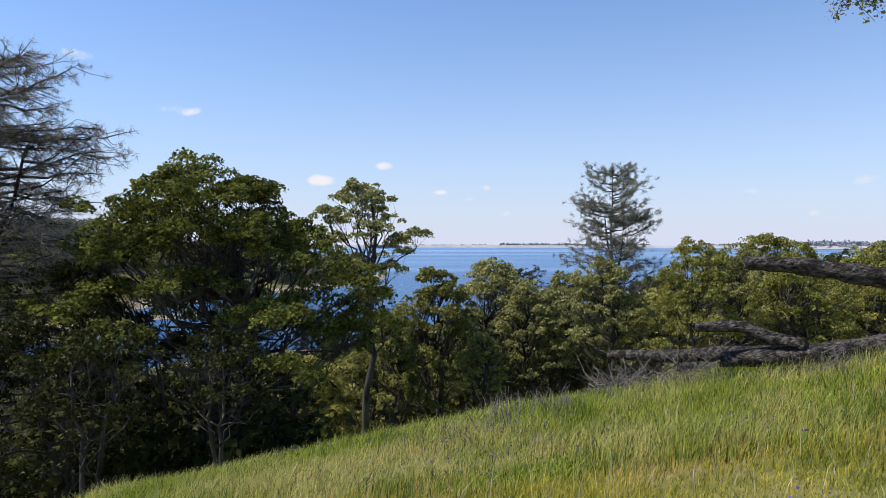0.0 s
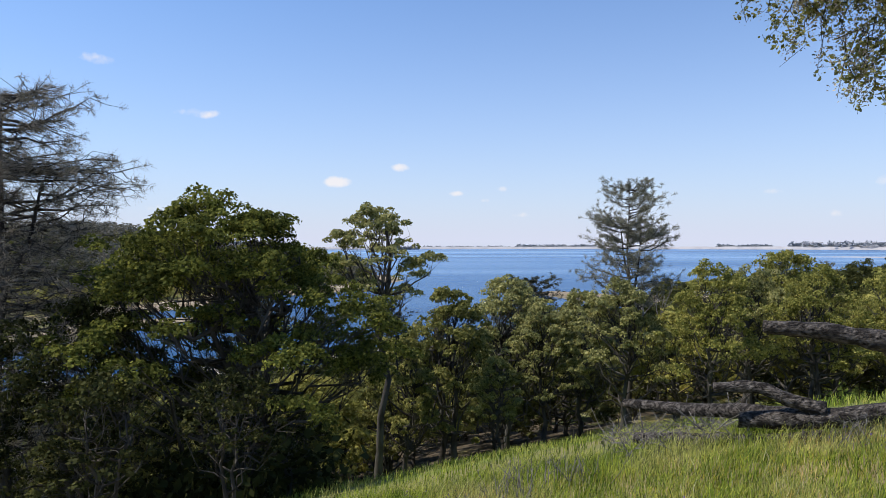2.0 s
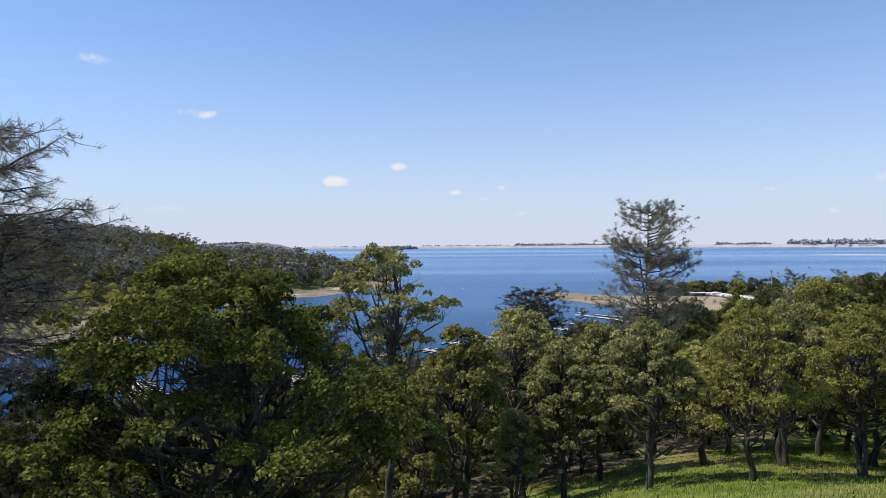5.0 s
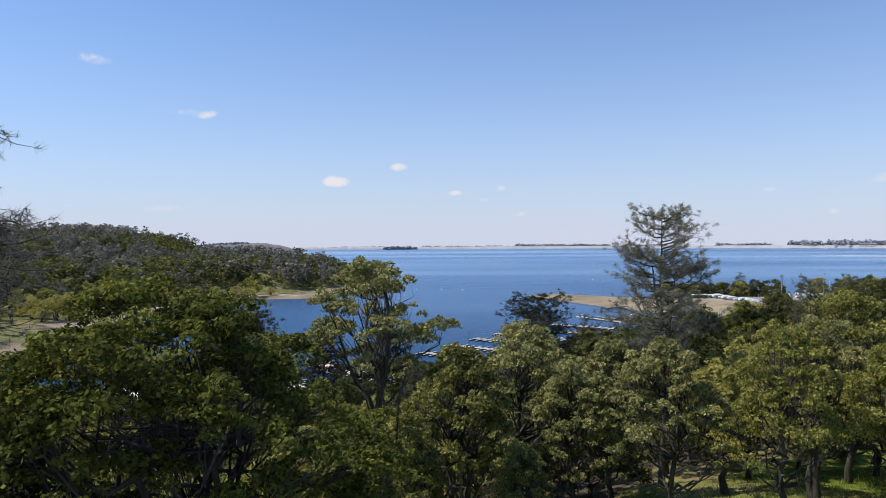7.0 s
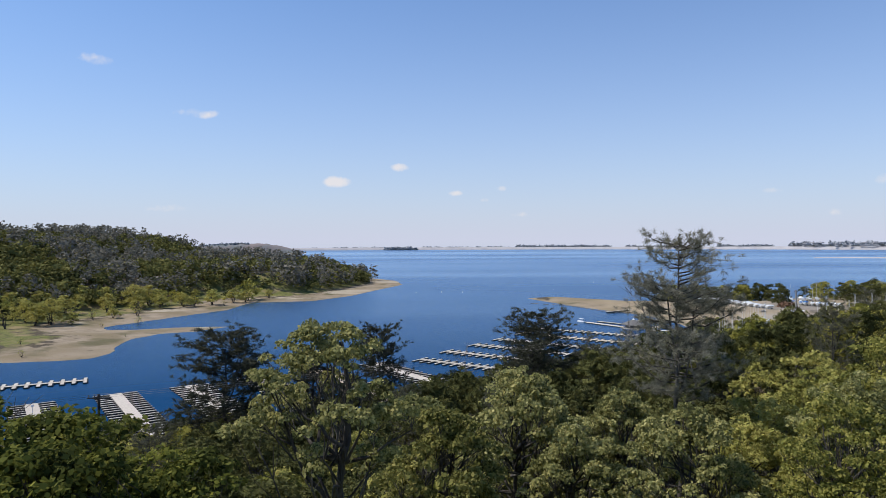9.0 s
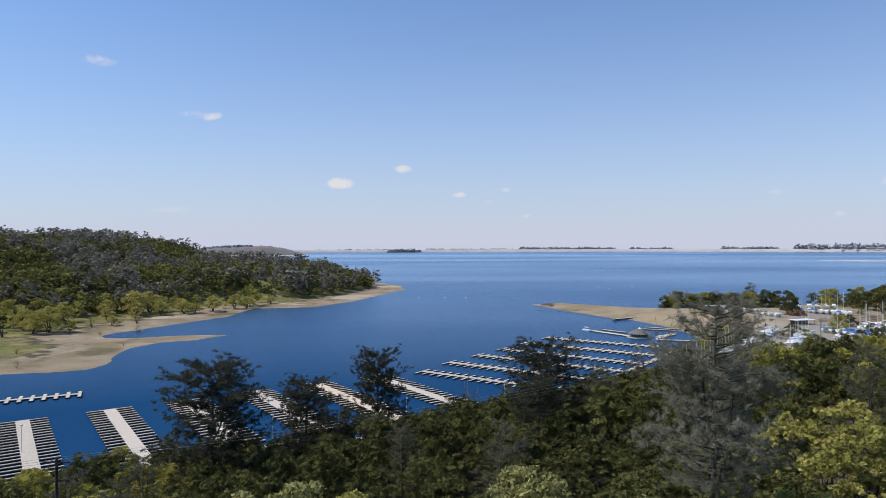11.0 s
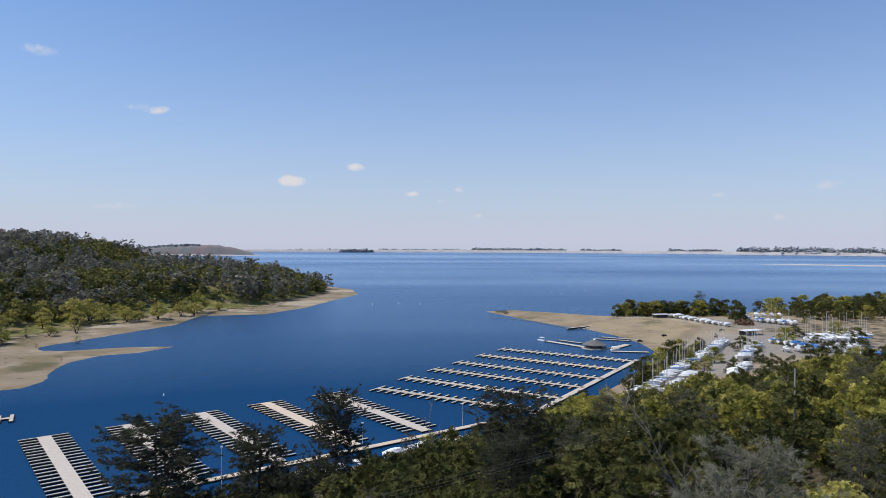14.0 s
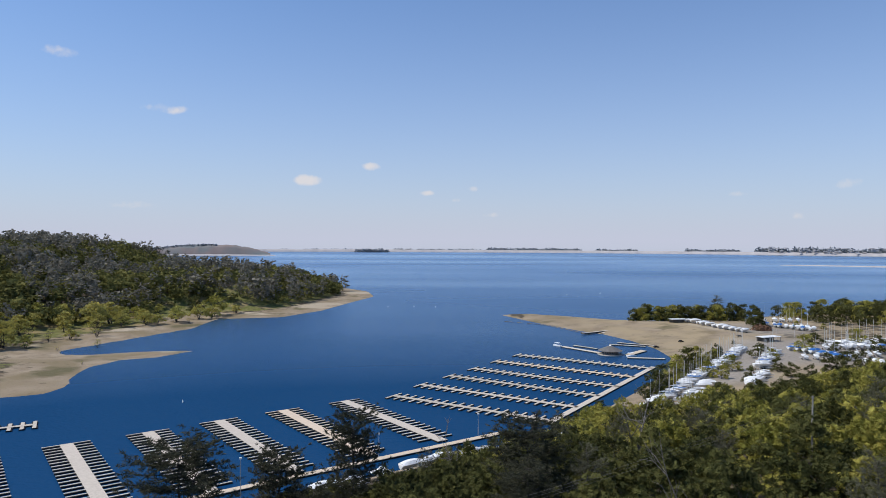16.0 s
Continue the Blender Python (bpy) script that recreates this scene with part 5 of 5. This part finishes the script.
# ---- the fallen oak on the crest ----
def gnarled(name, pts, radii, parent, label="", seed=0):
    r = np.random.default_rng(seed)
    p = [Vector(q) for q in pts]
    dense, rad = [], []
    n = 7
    for i in range(len(p) - 1):
        a, b, c, d = p[max(i - 1, 0)], p[i], p[i + 1], p[min(i + 2, len(p) - 1)]
        for k in range(n):
            t = k / n
            q = 0.5 * ((2 * b) + (c - a) * t + (2 * a - 5 * b + 4 * c - d) * t * t + (3 * b - a - 3 * c + d) * t ** 3)
            dense.append(q)
            rad.append((radii[i] * (1 - t) + radii[i + 1] * t) * r.uniform(0.93, 1.07))
    dense.append(p[-1])
    rad.append(radii[-1])
    v, f = [], []
    tube(v, f, dense, rad, 14)
    f.append(tuple(range(13, -1, -1)))
    out = []
    for w in v:                                            # furrowed bark
        k = noise.noise(Vector((w[0] * 3, w[1] * 3, w[2] * 3))) * 0.05 + noise.noise(Vector((w[0] * 11, w[1] * 11, w[2] * 11))) * 0.025
        out.append(Vector(w) + Vector((k, -k, k)) * 0.7)
    return child(name, mesh_of(name, out, f, log_bark, True), parent, label)


log_bark = material("log_bark", (0.010, 0.008, 0.007), (0.21, 0.18, 0.158), 9.0, 0.95, bump=0.16, bump_scale=16, stretch=(0.8, 1.5, 1.5), c3=(0.030, 0.025, 0.022), scale3=3.5)
fallen = thing("fallen_tree", "fallen dead oak with thick grey furrowed limbs in the grass", "fallen tree")
gnarled("trunk", [(19, 26.5, 58.6), (15.2, 28.2, 57.7), (12.0, 29.4, 57.15), (9.7, 30.0, 56.75), (8.2, 30.9, 56.5)], [0.38, 0.34, 0.28, 0.25, 0.2], fallen, "thick fallen trunk", 1)
gnarled("limb", [(9.9, 29.9, 57.0), (9.3, 30.1, 57.15), (8.5, 30.5, 57.42), (7.46, 30.75, 57.38)], [0.22, 0.18, 0.155, 0.13], fallen, "", 2)
gnarled("limb", [(9.5, 30.2, 56.75), (8.6, 31.8, 56.5), (7.5, 33.4, 56.15), (6.16, 34.93, 55.95)], [0.22, 0.21, 0.19, 0.16], fallen, "", 3)
gnarled("limb", [(9.8, 29.6, 56.25), (8.2, 31.0, 55.8), (7.0, 32.2, 55.5), (6.0, 33.0, 55.35)], [0.32, 0.29, 0.26, 0.2], fallen, "", 5)
gnarled("limb", [(19, 27.0, 57.9), (14.5, 27.9, 58.35), (11.2, 28.6, 58.8), (9.4, 29.0, 59.08), (8.1, 29.25, 59.17)], [0.36, 0.31, 0.25, 0.21, 0.15], fallen, "", 4)
rt = np.random.default_rng(31)
v, f = [], []
for k in range(340):
    b = Vector((rt.uniform(5.2, 9.4), rt.uniform(30.5, 35.0), 0))
    b.z = ground_z(b.x, b.y) + rt.uniform(-0.05, 0.55)
    a = rt.uniform(0, 6.28)
    ln = rt.uniform(0.2, 0.85)
    e = b + Vector((math.cos(a) * ln, math.sin(a) * ln, rt.uniform(-0.3, 1.3) * ln * 0.8))
    m = (b + e) / 2 + Vector(rt.normal(0, 0.14, 3))
    r0 = rt.uniform(0.006, 0.02)
    tube(v, f, [b, m, e], [r0, r0 * 0.7, r0 * 0.3], 4)
child("brush", mesh_of("brush", v, f, dead_wood), fallen, "tangle of dead grey twigs")

# bleached bare tree among the oaks, and dead stalks on the crest
v, f = [], []
bt = np.random.default_rng(9)


def bare(base, direction, length, r, depth):
    mid = base + direction * length * 0.5 + Vector(bt.normal(0, length * 0.04, 3))
    end = base + direction * length
    tube(v, f, [base, mid, end], [r, r * 0.8, r * 0.55], 5)
    if depth:
        for _ in range(3):
            d = (direction + Vector(bt.normal(0, 0.5, 3)) + Vector((0, 0, 0.15))).normalized()
            bare(base.lerp(end, bt.uniform(0.55, 1.0)), d, length * bt.uniform(0.5, 0.75), r * 0.5, depth - 1)


bare(Vector((0, 0, -0.5)), Vector((0.1, 0, 1)).normalized(), 7.0, 0.3, 4)
dead = thing("dead_tree", "bleached bare dead tree among green oaks", "dead tree", at=pose(42.5, 193, ground_z(42.5, 193)) @ Matrix.Diagonal((1.4, 1.4, 1.5, 1)))
child("trunk", mesh_of("trunk", v, f, dead_wood), dead)
for k, (x, y, s) in enumerate(((-37, 72, 0.85), (3.0, 210, 0.8), (31, 120, 0.9), (-33, 64, 0.7))):
    c = copy_thing(dead, pose(x, y, ground_z(x, y), 0, 0, k * 70) @ Matrix.Diagonal((s, s, s * 1.1, 1)))

for cx, cy, n, h in ((2.2, 28.6, 26, 0.9), (3.6, 29.2, 22, 0.7), (9.6, 28.6, 18, 0.6), (1.0, 27.2, 12, 0.6)):
    v, f = [], []
    for k in range(n):
        x, y = cx + bt.normal(0, 0.35), cy + bt.normal(0, 0.35)
        z = ground_z(x, y)
        tip = Vector((x + bt.normal(0, 0.18), y + bt.normal(0, 0.18), z + h * bt.uniform(0.6, 1.25)))
        b = Vector((x, y, z - 0.05))
        tube(v, f, [b, b.lerp(tip, 0.6) + Vector(bt.normal(0, 0.03, 3)), tip], [0.012, 0.009, 0.004], 3)
        for _ in range(3):
            q = b.lerp(tip, bt.uniform(0.5, 0.95))
            tube(v, f, [q, q + Vector((bt.normal(0, 0.1), bt.normal(0, 0.1), 0.14))], [0.006, 0.003], 3)
    tagged(new("dead_weeds", mesh_of("dead_weeds", v, f, dead_wood)), "dry grey weed stalks standing in the grass", "weeds", "dry weeds")

# ---- overhanging live oak beside the start ----
ro = np.random.default_rng(55)
v, f = [], []
root = Vector((13.0, 21.5, ground_z(13.0, 21.5) - 0.4))
crotch = Vector((10.6, 21.2, root.z + 7.2))
tube(v, f, [root, root.lerp(crotch, 0.5) + Vector((0.2, 0, 0)), crotch], [0.42, 0.34, 0.3], 10)
tips = []
for k in range(96):
    c = Vector(ro.normal(0, 1, 3)).normalized() * ro.uniform(0.4, 1) ** 0.5
    u = ro.uniform(0, 1)                                     # along the sweep of the boughs
    c = Vector((4.05 + 2.9 * u + c.x * 1.35, 19.0 + 4.4 * u + c.y * 1.0, 66.4 - 0.45 * u + c.z * (1.9 + 0.5 * u)))
    mid = crotch.lerp(c, 0.5) + Vector(ro.normal(0, 0.35, 3)) + Vector((0, 0, 0.9))
    tube(v, f, [crotch, crotch.lerp(mid, 0.5) + Vector(ro.normal(0, 0.2, 3)), mid, mid.lerp(c, 0.6) + Vector(ro.normal(0, 0.15, 3)), c], [0.07, 0.045, 0.026, 0.013, 0.008], 5)
    for j in range(7):                                       # sprays that hang from each bough
        b = mid.lerp(c, ro.uniform(0.55, 1.05))
        ln = ro.uniform(0.25, 1.0)
        sway = Vector((ro.normal(-0.12, 0.22), ro.normal(0, 0.2), -1.0)).normalized() * ln
        pts = [b, b + sway * 0.35 + Vector(ro.normal(0, 0.07, 3)), b + sway * 0.7 + Vector(ro.normal(0, 0.07, 3)), b + sway + Vector(ro.normal(0, 0.05, 3))]
        tube(v, f, pts, [0.010, 0.007, 0.005, 0.003], 3)
        for m in range(int(4 + ln * 8)):
            q = ro.uniform(0.1, 3.0)
            i = min(2, int(q))
            at = pts[i].lerp(pts[i + 1], q - i)
            tip = at + Vector(ro.normal(0, 0.085, 3))
            tube(v, f, [at, tip], [0.003, 0.002], 3)
            tips.append(tip)
live = thing("live_oak", "live oak with hanging grey-green leaves over the grass", "oak tree")
child("trunk", mesh_of("trunk", v, f, bark, True), live)
tips = np.array([tuple(t) for t in tips])
fresh = ro.uniform(0, 1, len(tips)) < 0.62
child("crown", quads_mesh("crown", leaf_cards(ro, tips[fresh], 9, 0.045, 0.058, 0.9), live_leaf), live, "small leathery green leaves")
child("catkin", quads_mesh("catkin", leaf_cards(ro, tips[~fresh], 15, 0.05, 0.032, 1.2), live_catkin), live, "dry grey-brown catkins and twigs")

# ---- grass ----
def blades(n, xr, yr, h, w, seed, accept=None, lean=0.35):
    r = np.random.default_rng(seed)
    x, y = r.uniform(*xr, n), r.uniform(*yr, n)
    if accept is not None:
        k = accept(x, y)
        x, y = x[k], y[k]
    z = land(x, y)[0]
    m = len(x)
    patch = 0.75 + 0.35 * hash_noise(x, y, 1.7) + 0.25 * hash_noise(x + 9, y, 0.6)
    hh = h * r.uniform(0.55, 1.25, m) * np.clip(patch, 0.35, 1.4)
    a = r.uniform(0, 2 * np.pi, m)
    side = np.stack([np.cos(a), np.sin(a), np.zeros(m)], -1) * (w * r.uniform(0.7, 1.3, m))[:, None]
    bend = np.stack([r.normal(0.25, 0.5, m), r.normal(0.05, 0.5, m), np.zeros(m)], -1) * (hh * lean)[:, None]
    b = np.stack([x, y, z - 0.03], -1)
    mid = b + bend * 0.35 + np.stack([np.zeros(m), np.zeros(m), hh * 0.6], -1)
    tip = b + bend * 1.1 + np.stack([np.zeros(m), np.zeros(m), hh], -1)
    return np.concatenate([np.stack([b - side, b + side, mid + side * 0.7, mid - side * 0.7], 1), np.stack([mid - side * 0.7, mid + side * 0.7, tip + side * 0.1, tip - side * 0.1], 1)])


def hill_view(x, y):
    return np.abs(x - 0.5) < 0.70 * (y - 11)


g = np.concatenate([blades(56000, (-9, 22), (22.5, 33), 0.50, 0.008, 61, hill_view, 0.6), blades(14000, (-20, 26), (30, 48), 0.45, 0.016, 62, hill_view)])
tagged(new("tall_grass", quads_mesh("tall_grass", g, lush_blade)), "tall lush green grass along the crest of the hill", "grass", kind="stuff")
g = np.concatenate([blades(36000, (-11, 22), (17, 30), 0.30, 0.007, 60, hill_view, 0.6), blades(42000, (-6, 9), (16.8, 24), 0.20, 0.006, 68, hill_view, 0.7)])
tagged(new("grass", quads_mesh("grass", g, grass_blade)), "short yellow-green spring grass with straw patches on the hilltop", "grass", kind="stuff")
g = blades(3000, (-10, 20), (17, 33), 0.62, 0.006, 67, hill_view, 0.5)
tagged(new("dry_grass", quads_mesh("dry_grass", g, straw)), "pale straw stalks and seed heads in the green grass", "grass", kind="stuff")
g = blades(34000, (-14, 42), (46, 84), 0.34, 0.02, 63, hill_view)
tagged(new("meadow_grass", quads_mesh("meadow_grass", g, lush_blade)), "green meadow grass under the oaks", "grass", kind="stuff")
rf = np.random.default_rng(64)
fx, fy = rf.uniform(-4, 16, 500), rf.uniform(18, 31, 500)
sel = hash_noise(fx, fy, 1.3) > 0.15
fx, fy = fx[sel], fy[sel]
fz = land(fx, fy)[0] + rf.uniform(0.2, 0.42, len(fx))
tagged(new("wildflowers", quads_mesh("wildflowers", leaf_cards(rf, np.stack([fx, fy, fz], -1), 5, 0.03, 0.035, 1.6), flower)), "small purple wildflowers among the grass", "flowers", kind="stuff")


# ---- the far shore ----
def far_land(name, label, a0, a1, dist, heights, mat, depth=40, base=0.0, n=60, seed=1):
    """A low strip of land far off, between two azimuths in degrees, with a rolling top."""
    r = np.random.default_rng(seed)
    v, f = [], []
    for i in range(n + 1):
        u = i / n
        a = radians(a0 + (a1 - a0) * u)
        h = float(np.interp(u, np.linspace(0, 1, len(heights)), heights)) * (1 + r.normal(0, 0.04))
        for d, z in ((dist, -1), (dist + depth * 0.3, base + h * 0.75), (dist + depth, base + h), (dist + depth * 2, -1)):
            v.append((math.sin(a) * d, math.cos(a) * d, z))
    for i in range(n):
        for k in range(3):
            q = i * 4 + k
            f.append((q, q + 4, q + 5, q + 1))
    return tagged(new(name, mesh_of(name, v, f, mat, True)), label, "far shore", kind="structure")


def far_trees(a0, a1, dist, z0, h, n, size, seed, ground=None):
    """Tree tops along a far shore; ground: the heights of the land that they stand on, from a0 to a1."""
    r = np.random.default_rng(seed)
    u = r.uniform(0, 1, n)
    a = np.radians(a0 + (a1 - a0) * u)
    clump = 0.5 + 0.5 * np.sin(a * 900 + 3 * np.sin(a * 310)) * np.sin(a * 140)
    d = dist + r.uniform(0, 60, n)
    base = z0 if ground is None else np.interp(u, np.linspace(0, 1, len(ground)), ground) + z0
    c = np.stack([np.sin(a) * d, np.cos(a) * d, base + r.uniform(0, 1, n) ** 1.6 * h * (0.35 + 0.65 * clump)], -1)
    return leaf_cards(r, c, 3, size * 0.4, size)


HILL = [26, 28, 27, 30, 33, 38, 47, 52, 53, 50, 36, 9]
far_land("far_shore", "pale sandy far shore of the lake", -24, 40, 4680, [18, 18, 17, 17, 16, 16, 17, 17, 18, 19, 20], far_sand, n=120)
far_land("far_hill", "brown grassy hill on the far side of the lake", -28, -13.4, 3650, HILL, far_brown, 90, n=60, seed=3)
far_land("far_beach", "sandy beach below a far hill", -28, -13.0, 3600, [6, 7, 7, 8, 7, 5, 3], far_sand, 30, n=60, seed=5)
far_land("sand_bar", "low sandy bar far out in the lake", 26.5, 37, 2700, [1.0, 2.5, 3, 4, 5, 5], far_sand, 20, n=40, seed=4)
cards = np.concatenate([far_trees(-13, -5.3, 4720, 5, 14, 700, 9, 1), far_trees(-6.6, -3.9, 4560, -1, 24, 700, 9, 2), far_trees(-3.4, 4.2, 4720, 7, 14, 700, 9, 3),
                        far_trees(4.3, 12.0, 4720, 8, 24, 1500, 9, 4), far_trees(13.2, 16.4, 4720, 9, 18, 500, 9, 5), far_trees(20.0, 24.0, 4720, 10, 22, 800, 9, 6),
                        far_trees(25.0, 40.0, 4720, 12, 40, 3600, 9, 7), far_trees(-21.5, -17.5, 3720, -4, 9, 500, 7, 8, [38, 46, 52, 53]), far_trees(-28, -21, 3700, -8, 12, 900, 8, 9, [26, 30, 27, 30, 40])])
tagged(new("far_tree_line", quads_mesh("far_tree_line", cards, far_tree)), "line of trees along the far shore, haze painted into their colour", "woods", kind="stuff")
rh = np.random.default_rng(12)
v, f = [], []
for k in range(90):
    a = radians(rh.uniform(26, 37))
    d, z = 4700 + rh.uniform(-20, 10), rh.uniform(14, 42)
    x, y, w, h = math.sin(a) * d, math.cos(a) * d, rh.uniform(5, 11), rh.uniform(3, 6)
    q = len(v)
    v += [(x - w, y, z), (x + w, y, z), (x + w, y, z + h), (x - w, y, z + h), (x - w, y + 8, z), (x + w, y + 8, z), (x + w * 0.8, y + 5, z + h + 2), (x - w * 0.8, y + 5, z + h + 2)]
    f += [(q, q + 1, q + 2, q + 3), (q + 3, q + 2, q + 6, q + 7), (q + 1, q + 5, q + 6, q + 2), (q + 4, q, q + 3, q + 7), (q + 5, q + 4, q + 7, q + 6)]
tagged(new("far_houses", mesh_of("far_houses", v, f, far_sand)), "pale houses scattered over the far wooded shore", "houses", kind="stuff")
